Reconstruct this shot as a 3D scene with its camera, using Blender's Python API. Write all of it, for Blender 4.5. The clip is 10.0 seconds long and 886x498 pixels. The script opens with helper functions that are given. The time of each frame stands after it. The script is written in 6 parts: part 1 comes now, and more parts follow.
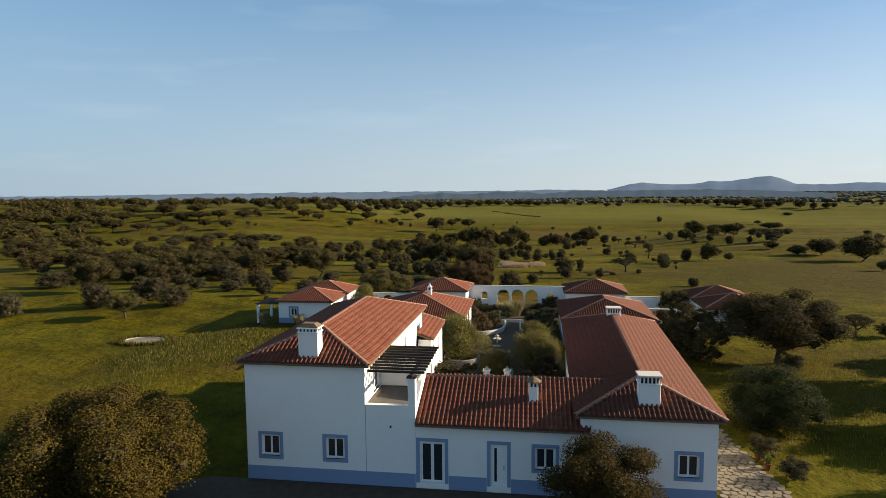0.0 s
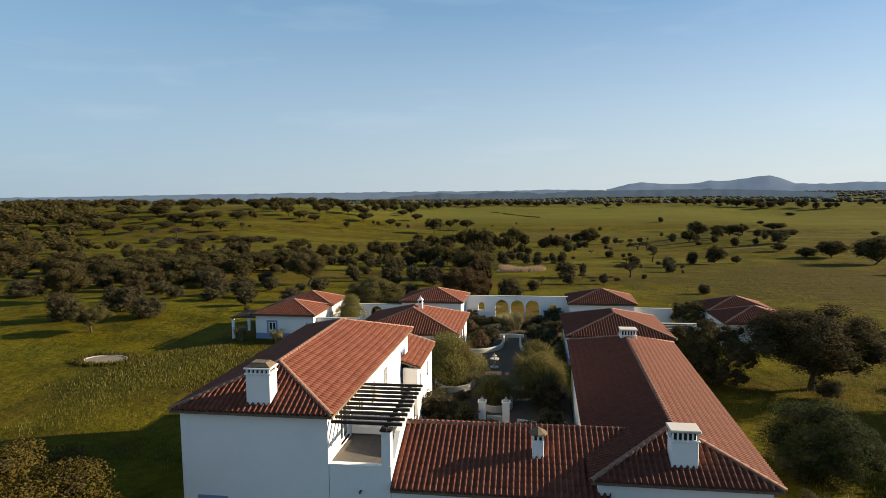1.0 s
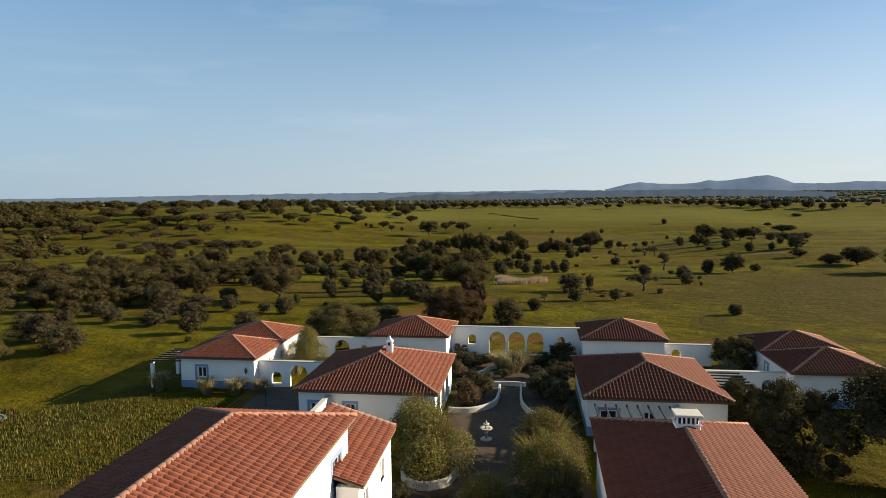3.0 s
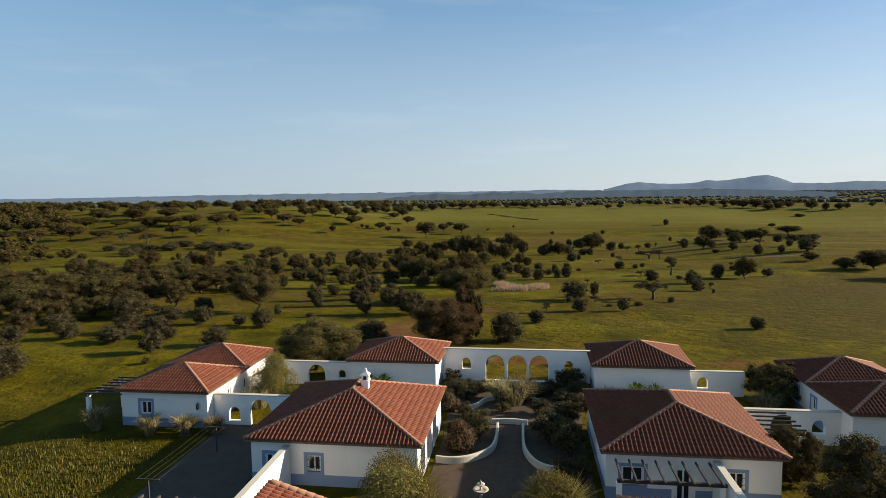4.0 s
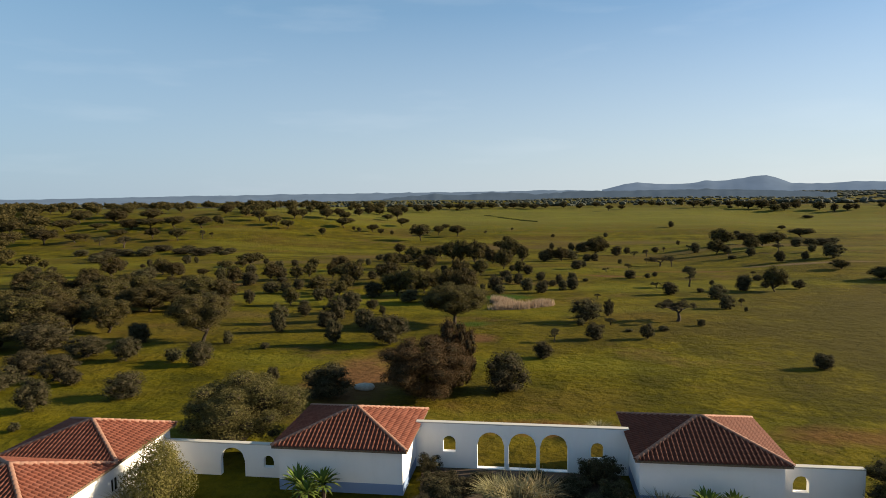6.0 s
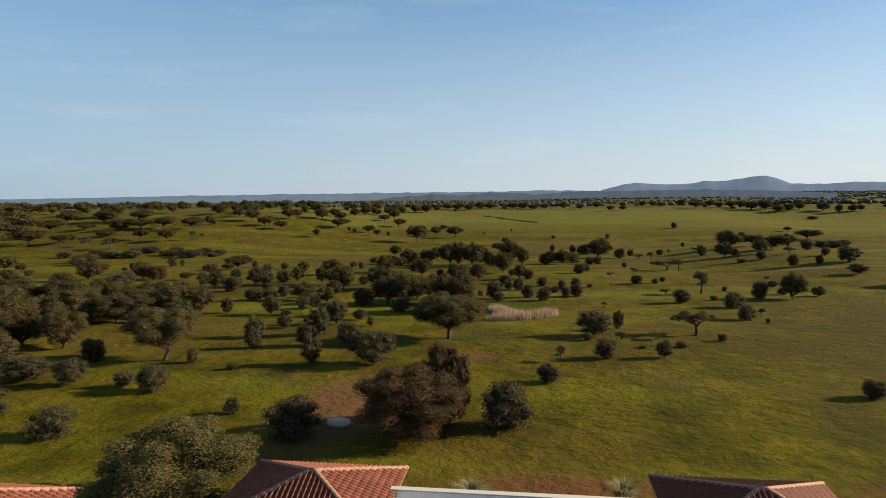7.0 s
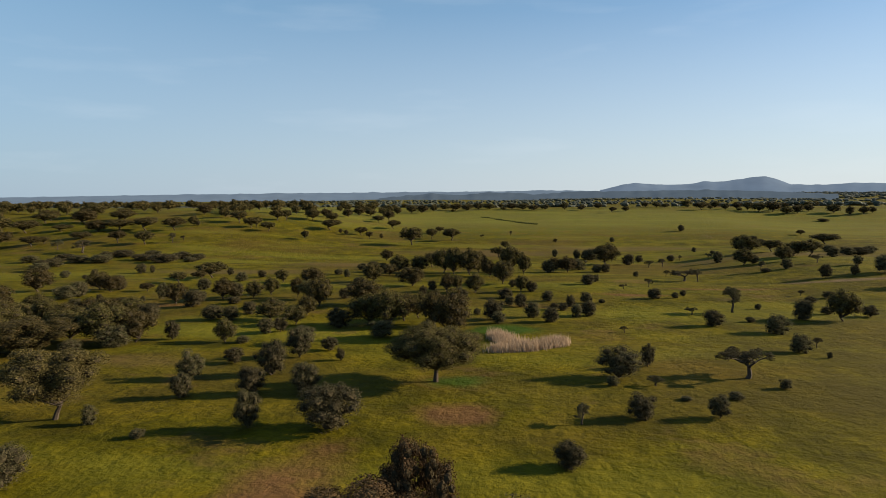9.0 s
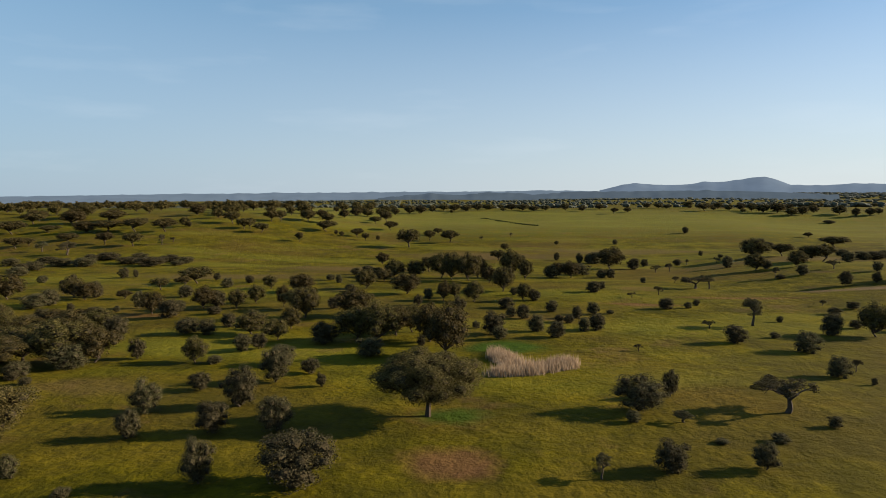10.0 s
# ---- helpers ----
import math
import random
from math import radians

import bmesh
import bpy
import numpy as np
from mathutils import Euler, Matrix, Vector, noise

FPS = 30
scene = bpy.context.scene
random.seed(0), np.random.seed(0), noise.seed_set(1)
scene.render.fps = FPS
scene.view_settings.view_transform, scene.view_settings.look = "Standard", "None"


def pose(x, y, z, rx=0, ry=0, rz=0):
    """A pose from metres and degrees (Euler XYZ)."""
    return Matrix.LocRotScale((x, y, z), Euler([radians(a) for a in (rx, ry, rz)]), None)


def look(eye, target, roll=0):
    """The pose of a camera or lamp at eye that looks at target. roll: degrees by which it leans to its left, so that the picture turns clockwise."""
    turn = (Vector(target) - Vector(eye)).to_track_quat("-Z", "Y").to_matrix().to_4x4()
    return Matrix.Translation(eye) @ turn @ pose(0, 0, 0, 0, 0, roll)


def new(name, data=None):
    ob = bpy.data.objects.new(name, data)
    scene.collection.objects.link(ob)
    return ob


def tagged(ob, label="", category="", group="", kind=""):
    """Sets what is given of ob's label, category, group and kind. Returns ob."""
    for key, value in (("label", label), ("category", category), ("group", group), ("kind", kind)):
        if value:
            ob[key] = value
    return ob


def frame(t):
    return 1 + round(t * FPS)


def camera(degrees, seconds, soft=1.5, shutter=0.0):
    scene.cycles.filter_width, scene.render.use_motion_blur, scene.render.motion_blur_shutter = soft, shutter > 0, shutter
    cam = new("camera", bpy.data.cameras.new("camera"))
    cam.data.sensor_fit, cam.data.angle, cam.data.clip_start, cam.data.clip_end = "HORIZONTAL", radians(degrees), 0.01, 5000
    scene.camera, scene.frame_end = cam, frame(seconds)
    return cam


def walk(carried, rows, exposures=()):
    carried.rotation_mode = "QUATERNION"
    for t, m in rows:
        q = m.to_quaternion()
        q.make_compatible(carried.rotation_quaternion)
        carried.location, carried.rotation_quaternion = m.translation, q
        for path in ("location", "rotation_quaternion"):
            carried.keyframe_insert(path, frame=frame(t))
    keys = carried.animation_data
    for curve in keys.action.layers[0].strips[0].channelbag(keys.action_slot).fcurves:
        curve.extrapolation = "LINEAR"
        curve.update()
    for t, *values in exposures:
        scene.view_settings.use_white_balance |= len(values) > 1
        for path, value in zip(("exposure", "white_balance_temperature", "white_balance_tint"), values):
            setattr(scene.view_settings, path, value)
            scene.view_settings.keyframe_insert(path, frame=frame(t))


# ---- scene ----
cam = camera(71.5, 10.0, soft=0.8)
METRES, EYE, TILT, LEAN, TURN = 89.1, 17.3, -1.7, 0.3, 7.9
ROWS = [
    (0.0, 0.0, 0.0, 0.0, -0.01, -3.71, 0.14),
    (0.5, 0.0044, 0.0385, 0.0031, -0.04, -3.71, 0.21),
    (1.0, 0.009, 0.0797, 0.0058, -0.09, -3.7, 0.25),
    (1.5, 0.014, 0.1233, 0.0086, -0.13, -3.69, 0.29),
    (2.0, 0.019, 0.1693, 0.0111, -0.18, -3.66, 0.32),
    (2.5, 0.0248, 0.2165, 0.0146, -0.22, -3.67, 0.35),
    (4.0, 0.0407, 0.3636, 0.0229, -0.38, -3.68, 0.4),
    (4.5, 0.0456, 0.4145, 0.0258, -0.43, -3.69, 0.41),
    (5.0, 0.0506, 0.4652, 0.0279, -0.48, -3.68, 0.41),
    (5.5, 0.0559, 0.5158, 0.0307, -0.53, -3.66, 0.44),
    (7.0, 0.0721, 0.6735, 0.0358, -0.65, -3.65, 0.35),
    (7.5, 0.0772, 0.7264, 0.0374, -0.69, -3.66, 0.31),
    (8.0, 0.0819, 0.7795, 0.0404, -0.73, -3.69, 0.27),
    (8.5, 0.0862, 0.8327, 0.0444, -0.77, -3.7, 0.21),
    (9.0, 0.0906, 0.8864, 0.0475, -0.8, -3.7, 0.15),
    (9.5, 0.0941, 0.9401, 0.0515, -0.85, -3.72, 0.11),
    (10.0, 0.0982, 0.9933, 0.0562, -0.87, -3.72, 0.04),
]
walk(cam, [(t, pose(0, 0, EYE, TILT, LEAN, TURN) @ pose(METRES * x, METRES * y, METRES * z, 90 + pitch, roll, yaw)) for t, x, y, z, yaw, pitch, roll in ROWS])

# ---------- world, sun ----------
SUN_EL, SUN_AZ = 19.2, 16.0          # azimuth from +x towards +y
world = bpy.data.worlds.new("sky_world")
scene.world = world
world.use_nodes = True
wn = world.node_tree.nodes
wl = world.node_tree.links
wn.clear()
sky = wn.new("ShaderNodeTexSky")
sky.sky_type = 'NISHITA'
sky.sun_disc = False
sky.sun_elevation = radians(SUN_EL)
sky.sun_rotation = radians(90 - SUN_AZ)
sky.altitude = 1200
sky.air_density = 0.9
sky.dust_density = 0.25
sky.ozone_density = 2.4
bg = wn.new("ShaderNodeBackground")
bg.inputs[1].default_value = 0.059
wout = wn.new("ShaderNodeOutputWorld")
where = wn.new("ShaderNodeTexCoord")


def world_map(source, lo, hi, out_lo, out_hi, smooth=False):
    n = wn.new("ShaderNodeMapRange")
    if smooth:
        n.interpolation_type = 'SMOOTHSTEP'
    for k, v in ((1, lo), (2, hi), (3, out_lo), (4, out_hi)):
        n.inputs[k].default_value = v
    wl.new(source, n.inputs[0])
    return n.outputs[0]


def world_mix(fac, a, b):
    n = wn.new("ShaderNodeMix")
    n.data_type = 'RGBA'
    for sock, v in ((n.inputs[0], fac), (n.inputs[6], a), (n.inputs[7], b)):
        if isinstance(v, tuple):
            sock.default_value = (*v, 1)
        else:
            wl.new(v, sock)
    return n.outputs[2]


# haze that thickens towards the horizon and brightens towards the sun
axes = wn.new("ShaderNodeSeparateXYZ")
wl.new(where.outputs["Generated"], axes.inputs[0])
sunward = wn.new("ShaderNodeVectorMath")
sunward.operation = 'DOT_PRODUCT'
sunward.inputs[1].default_value = (math.cos(radians(SUN_AZ)), math.sin(radians(SUN_AZ)), 0)
wl.new(where.outputs["Generated"], sunward.inputs[0])
haze = world_mix(world_map(sunward.outputs["Value"], -0.5, 0.85, 0, 1), (2.5, 3.3, 4.05), (4.85, 5.2, 5.35))
air = world_mix(world_map(sunward.outputs["Value"], -0.5, 0.85, 0.5, 0.3), sky.outputs[0], (1.9, 3.55, 4.9))
hazy = world_mix(world_map(axes.outputs[2], -0.02, 0.27, 0.95, 0.03), air, haze)
# faint cirrus all over the sky
spread = wn.new("ShaderNodeMapping")
spread.inputs["Scale"].default_value = (1.6, 1.6, 9.0)
streaks = wn.new("ShaderNodeTexNoise")
streaks.inputs["Scale"].default_value, streaks.inputs["Detail"].default_value = 2.2, 7.0
wl.new(where.outputs["Generated"], spread.inputs[0])
wl.new(spread.outputs[0], streaks.inputs["Vector"])
wl.new(world_mix(world_map(streaks.outputs[0], 0.56, 0.85, 0, 0.16), hazy, (6.2, 6.6, 7.0)), bg.inputs[0])
wl.new(bg.outputs[0], wout.inputs[0])

sun_data = bpy.data.lights.new("sun", 'SUN')
sun_data.energy = 5.0
sun_data.angle = radians(0.6)
sun_data.color = (1.0, 0.83, 0.58)
sun = new("sun", sun_data)
sv = Vector((math.cos(radians(SUN_EL)) * math.cos(radians(SUN_AZ)), math.cos(radians(SUN_EL)) * math.sin(radians(SUN_AZ)), math.sin(radians(SUN_EL))))
sun.matrix_world = look(sv * 300, (0, 0, 0))
scene.view_settings.exposure = 1.30


# ---------- materials ----------
def material(name, base, rough=0.8, spec=0.3, metal=0.0):
    m = bpy.data.materials.new(name)
    m.use_nodes = True
    b = m.node_tree.nodes["Principled BSDF"]
    b.inputs["Base Color"].default_value = (*base, 1)
    b.inputs["Roughness"].default_value = rough
    b.inputs["Specular IOR Level"].default_value = spec
    b.inputs["Metallic"].default_value = metal
    return m


def noise_node(m, scale, detail=4.0, rough=0.6, vec=None, stretch=None):
    nt = m.node_tree
    n = nt.nodes.new("ShaderNodeTexNoise")
    n.inputs["Scale"].default_value = scale
    n.inputs["Detail"].default_value = detail
    n.inputs["Roughness"].default_value = rough
    if vec is None:
        vec = nt.nodes.new("ShaderNodeNewGeometry").outputs["Position"]
    if stretch:
        mp = nt.nodes.new("ShaderNodeMapping")
        mp.inputs["Scale"].default_value = stretch
        nt.links.new(vec, mp.inputs[0])
        vec = mp.outputs[0]
    nt.links.new(vec, n.inputs["Vector"])
    return n


def ramp(m, fac, stops):
    r = m.node_tree.nodes.new("ShaderNodeValToRGB")
    e = r.color_ramp.elements
    while len(e) < len(stops):
        e.new(0.5)
    for i, (p, c) in enumerate(stops):
        e[i].position = p
        e[i].color = (*c, 1) if len(c) == 3 else c
    m.node_tree.links.new(fac, r.inputs[0])
    return r.outputs[0]


def mixc(m, fac, a, b, mode='MIX'):
    n = m.node_tree.nodes.new("ShaderNodeMix")
    n.data_type = 'RGBA'
    n.blend_type = mode
    for sock, v in ((n.inputs[0], fac), (n.inputs[6], a), (n.inputs[7], b)):
        if isinstance(v, (int, float)):
            sock.default_value = v
        elif isinstance(v, tuple):
            sock.default_value = (*v, 1)
        else:
            m.node_tree.links.new(v, sock)
    return n.outputs[2]


def base_in(m):
    return m.node_tree.nodes["Principled BSDF"].inputs["Base Color"]


def bump(m, height, strength=0.3, dist=0.02):
    b = m.node_tree.nodes.new("ShaderNodeBump")
    b.inputs["Strength"].default_value = strength
    b.inputs["Distance"].default_value = dist
    m.node_tree.links.new(height, b.inputs["Height"])
    m.node_tree.links.new(b.outputs[0], m.node_tree.nodes["Principled BSDF"].inputs["Normal"])


def mat_plaster(name, c, stain=(0.55, 0.54, 0.50)):
    m = material(name, c, 0.88, 0.2)
    big = noise_node(m, 0.35, 5, 0.65)
    streak = noise_node(m, 1.0, 5, 0.7, stretch=(0.9, 0.9, 0.16))
    a = mixc(m, ramp(m, big.outputs[0], [(0.35, (0, 0, 0)), (0.75, (0.5, 0.5, 0.5))]), c, tuple(v * 0.86 for v in c))
    a = mixc(m, ramp(m, streak.outputs[0], [(0.55, (0, 0, 0)), (0.85, (0.3, 0.3, 0.3))]), a, stain)
    m.node_tree.links.new(a, base_in(m))
    bump(m, noise_node(m, 14, 3, 0.6).outputs[0], 0.25, 0.02)
    return m


def mat_tile(name="terracotta_tile", pale=0.0, old=0.0):
    m = material(name, (0.21, 0.0588, 0.0336), 0.8, 0.15)
    nt = m.node_tree
    oi = nt.nodes.new("ShaderNodeObjectInfo")
    g = nt.nodes.new("ShaderNodeNewGeometry")
    add = nt.nodes.new("ShaderNodeMath")
    add.operation = 'ADD'
    nt.links.new(oi.outputs["Random"], add.inputs[0])
    nt.links.new(g.outputs["Random Per Island"], add.inputs[1])
    fr = nt.nodes.new("ShaderNodeMath")
    fr.operation = 'FRACT'
    nt.links.new(add.outputs[0], fr.inputs[0])
    a = ramp(m, fr.outputs[0], [(0.0, (0.1217, 0.03756, 0.02365)), (0.3, (0.1425, 0.04591, 0.02852)), (0.75, (0.1599, 0.05356, 0.03408)), (1.0, (0.1739, 0.0612, 0.04034))])
    big = noise_node(m, 0.5, 5, 0.7)
    a = mixc(m, ramp(m, big.outputs[0], [(0.42, (0, 0, 0)), (0.8, (0.5, 0.5, 0.5))]), a, (0.1092, 0.04872, 0.03528))
    sp = noise_node(m, 7, 4, 0.7)
    a = mixc(m, ramp(m, sp.outputs[0], [(0.6, (0, 0, 0)), (0.78, (0.4, 0.4, 0.4))]), a, (0.2268, 0.1428, 0.0924))
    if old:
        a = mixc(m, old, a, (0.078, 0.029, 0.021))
    if pale:
        a = mixc(m, pale, a, (0.46, 0.33, 0.25))
    nt.links.new(a, base_in(m))
    bump(m, noise_node(m, 30, 3).outputs[0], 0.2, 0.01)
    return m


def mat_leaf(name, stops, trans=0.25):
    m = material(name, stops[0][1], 0.8, 0.08)
    nt = m.node_tree
    g = nt.nodes.new("ShaderNodeNewGeometry")
    oi = nt.nodes.new("ShaderNodeObjectInfo")
    a = ramp(m, g.outputs["Random Per Island"], stops)
    hue = nt.nodes.new("ShaderNodeHueSaturation")
    mr = nt.nodes.new("ShaderNodeMapRange")
    mr.inputs[3].default_value, mr.inputs[4].default_value = 0.56, 0.95
    nt.links.new(oi.outputs["Random"], mr.inputs[0])
    nt.links.new(mr.outputs[0], hue.inputs["Value"])
    mh = nt.nodes.new("ShaderNodeMapRange")
    mh.inputs[3].default_value, mh.inputs[4].default_value = 0.485, 0.515
    nt.links.new(oi.outputs["Random"], mh.inputs[0])
    nt.links.new(mh.outputs[0], hue.inputs["Hue"])
    nt.links.new(a, hue.inputs["Color"])
    nt.links.new(hue.outputs[0], base_in(m))
    if trans:
        t = nt.nodes.new("ShaderNodeBsdfTranslucent")
        nt.links.new(hue.outputs[0], t.inputs[0])
        mx = nt.nodes.new("ShaderNodeMixShader")
        mx.inputs[0].default_value = trans
        nt.links.new(nt.nodes["Principled BSDF"].outputs[0], mx.inputs[1])
        nt.links.new(t.outputs[0], mx.inputs[2])
        nt.links.new(mx.outputs[0], nt.nodes["Material Output"].inputs[0])
    return m


def mat_simple(name, c, rough=0.7, spec=0.3, metal=0.0, vary=0.3, scale=3.0):
    m = material(name, c, rough, spec, metal)
    n = noise_node(m, scale, 5, 0.65)
    a = mixc(m, ramp(m, n.outputs[0], [(0.3, (0, 0, 0)), (0.75, (1, 1, 1))]), c, tuple(v * (1 - vary) for v in c))
    m.node_tree.links.new(a, base_in(m))
    bump(m, noise_node(m, scale * 8, 3).outputs[0], 0.2, 0.01)
    return m


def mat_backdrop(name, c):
    """Far distance: a plain backdrop, with haze put into its colour and glow."""
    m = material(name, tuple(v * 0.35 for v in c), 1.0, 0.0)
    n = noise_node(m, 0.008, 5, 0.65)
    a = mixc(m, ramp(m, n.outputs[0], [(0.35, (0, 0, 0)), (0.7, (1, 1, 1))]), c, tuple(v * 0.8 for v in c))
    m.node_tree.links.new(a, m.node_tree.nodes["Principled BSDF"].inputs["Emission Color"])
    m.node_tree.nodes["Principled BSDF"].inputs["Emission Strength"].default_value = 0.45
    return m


def patch_fac(m, value, amount):
    """1 inside a ragged patch, fading out towards its edge."""
    r = m.node_tree.nodes.new("ShaderNodeMapRange")
    for i, v in ((1, 1.25), (2, 1.9), (3, amount), (4, 0.0)):
        r.inputs[i].default_value = v
    m.node_tree.links.new(value, r.inputs[0])
    return r.outputs[0]


def mat_ground():
    m = material("meadow", (0.05176, 0.0685, 0.01209), 0.95, 0.03)
    n1 = noise_node(m, 0.018, 6, 0.62)
    n2 = noise_node(m, 0.13, 6, 0.68)
    n3 = noise_node(m, 1.3, 6, 0.75)
    a = ramp(m, n2.outputs[0], [(0.37, (0.0359, 0.03288, 0.001632)), (0.5, (0.06911, 0.05815, 0.002286)), (0.63, (0.1025, 0.08037, 0.003809))])
    a = mixc(m, ramp(m, n1.outputs[0], [(0.47, (0, 0, 0)), (0.62, (0.688, 0.688, 0.688))]), a, (0.07898, 0.05034, 0.009881))
    a = mixc(m, ramp(m, n3.outputs[0], [(0.38, (0.5, 0.5, 0.5)), (0.54, (0, 0, 0))]), a, (0.02199, 0.02117, 0.003023))
    swath = noise_node(m, 1.0, 5, 0.6, stretch=(0.01032, 0.0387, 0))
    a = mixc(m, ramp(m, swath.outputs[0], [(0.50, (0, 0, 0)), (0.66, (0.6, 0.6, 0.6))]), a, (0.1086, 0.1028, 0.01032))
    a = mixc(m, ramp(m, swath.outputs[0], [(0.33, (0.6, 0.6, 0.6)), (0.47, (0, 0, 0))]), a, (0.04785, 0.03898, 0.00688))
    red = noise_node(m, 0.045, 5, 0.7)
    a = mixc(m, ramp(m, red.outputs[0], [(0.57, (0, 0, 0)), (0.72, (0.65, 0.65, 0.65))]), a, (0.09708, 0.05293, 0.02418))
    dry, rust, bare = (0.08086, 0.0548, 0.02055), (0.1067, 0.05107, 0.02418), (0.1035, 0.04047, 0.01814)
    lush = (0.02718, 0.05293, 0.004837)
    for cx, cy, rx, ry, col, amt in ((-38.0, 66.0, 15.0, 9.0, (0.03313, 0.03012, 0.00602), .7), (1.0, 98.6, 8.0, 2.4, bare, .8), (-9.0, 136.0, 4.2, 4.0, rust, .75), (-19.0, 113.0, 5.5, 14.0, rust, .8), (-52.0, 152.0, 10.0, 4.0, dry, .5), (26.0, 99.0, 9.0, 3.0, bare, .6),
                                     (-97.0, 276.0, 34.0, 9.0, dry, .75), (-62.0, 312.0, 34.0, 11.0, dry, .8), (-20.0, 372.0, 50.0, 16.0, dry, .7), (45.0, 395.0, 50.0, 16.0, dry, .7), (95.0, 322.0, 40.0, 14.0, dry, .7), (-78.0, 202.0, 9.0, 3.0, rust, .5),
                                     (24.0, 228.0, 12.0, 2.0, rust, .6), (48.0, 240.0, 15.0, 2.0, rust, .6), (84.0, 248.0, 20.0, 2.0, (0.1294, 0.08718, 0.05441), .7), (-5.0, 180.0, 6.0, 5.0, lush, .9), (-10.0, 147.5, 4.0, 3.0, lush, .9), (0.0, 580.0, 420.0, 125.0, (0.125, 0.124, 0.026), .5), (66.0, 152.0, 52.0, 58.0, (0.05045, 0.03985, 0.007255), .9)):
        mp = m.node_tree.nodes.new("ShaderNodeMapping")
        mp.inputs["Location"].default_value = (-cx / rx, -cy / ry, 0)
        mp.inputs["Scale"].default_value = (1 / rx, 1 / ry, 0)
        m.node_tree.links.new(m.node_tree.nodes.new("ShaderNodeNewGeometry").outputs["Position"], mp.inputs[0])
        ln = m.node_tree.nodes.new("ShaderNodeVectorMath")
        ln.operation = 'LENGTH'
        m.node_tree.links.new(mp.outputs[0], ln.inputs[0])
        ad = m.node_tree.nodes.new("ShaderNodeMath")
        ad.operation = 'MULTIPLY_ADD'
        ad.inputs[1].default_value = 1.6
        m.node_tree.links.new(n2.outputs[0], ad.inputs[0])
        m.node_tree.links.new(ln.outputs[1], ad.inputs[2])
        a = mixc(m, patch_fac(m, ad.outputs[0], amt), a, col)
    m.node_tree.links.new(a, base_in(m))
    mid = noise_node(m, 0.45, 3, 0.6)
    both = m.node_tree.nodes.new("ShaderNodeMath")
    both.operation = 'MULTIPLY_ADD'
    both.inputs[1].default_value = 2.2
    m.node_tree.links.new(mid.outputs[0], both.inputs[0])
    m.node_tree.links.new(n3.outputs[0], both.inputs[2])
    bump(m, both.outputs[0], 0.7, 0.4)
    return m


M_WHITE = mat_plaster("white_lime_plaster", (0.775, 0.752, 0.73))
# Stained plaster, its colour also lowered for the plants' shade on bed walls.
M_BEDWALL = mat_plaster("stained_shaded_plaster", (0.46, 0.43, 0.38), (0.26, 0.22, 0.18))
M_BLUE = mat_plaster("blue_lime_paint", (0.20, 0.27, 0.42), (0.24, 0.27, 0.34))
M_TILE = mat_tile()
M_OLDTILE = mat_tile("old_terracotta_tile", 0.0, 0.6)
M_CAP = mat_tile("mortared_ridge_tile", 0.28)
M_MOSS = mat_simple("weathered_mortar", (0.17, 0.125, 0.085), 0.9, 0.1, 0, 0.45, 5)
M_SOFFIT = mat_plaster("eave_mortar", (0.50, 0.46, 0.42))
M_GROUND = mat_ground()
M_FRAME = mat_simple("white_painted_wood", (0.78, 0.78, 0.76), 0.5, 0.4, 0, 0.1)
M_GLASS = material("window_glass", (0.02, 0.025, 0.03), 0.06, 0.6)
M_DARKWOOD = mat_simple("dark_stained_wood", (0.035, 0.025, 0.02), 0.65, 0.3, 0, 0.4)
M_BARK = mat_simple("oak_bark", (0.075, 0.058, 0.045), 0.95, 0.1, 0, 0.5, 6)
M_STONE = mat_simple("pale_stone", (0.42, 0.39, 0.34), 0.85, 0.2, 0, 0.35, 4)
# Dark crown core: its colour stands in for shade between leaf clumps.
M_CROWNSHADE = mat_simple("crown_shade", (0.0448, 0.0368, 0.0224), 1.0, 0.0, 0, 0.4, 3)
M_TERRACE = mat_simple("terrace_floor", (0.13, 0.115, 0.10), 0.85, 0.2, 0, 0.3, 3)
M_OAK = mat_leaf("holm_oak_leaf", [(0.0, (0.03758, 0.03363, 0.01088)), (0.5, (0.06725, 0.05538, 0.0178)), (0.85, (0.0989, 0.07615, 0.0267)), (1.0, (0.1385, 0.0989, 0.03956))])
M_OAKY = mat_leaf("golden_oak_leaf", [(0.0, (0.05078, 0.03822, 0.007167)), (0.5, (0.07462, 0.05436, 0.01016)), (0.85, (0.09259, 0.06509, 0.01194)), (1.0, (0.1135, 0.08065, 0.01792))], 0.12)
M_YARD = mat_simple("worn_yard_paving", (0.075, 0.062, 0.053), 0.9, 0.15, 0, 0.35, 0.8)
M_OAKB = mat_leaf("brown_oak_leaf", [(0.0, (0.05676, 0.03784, 0.01608)), (0.5, (0.08987, 0.05865, 0.02554)), (1.0, (0.1372, 0.08703, 0.03973))])
M_OAKG = mat_leaf("olive_gold_leaf", [(0.0, (0.06317, 0.05503, 0.01733)), (0.5, (0.09688, 0.08152, 0.02752)), (1.0, (0.1529, 0.1223, 0.04687))])
M_SHRUB = mat_leaf("shrub_leaf", [(0.0, (0.04128, 0.03922, 0.01858)), (0.6, (0.07534, 0.06708, 0.03199)), (1.0, (0.129, 0.1084, 0.05676))])
M_BAMBOO = mat_leaf("willow_leaf", [(0.0, (0.102, 0.09775, 0.0255)), (0.5, (0.17, 0.1487, 0.0425)), (1.0, (0.2805, 0.2295, 0.0935))], 0.4)
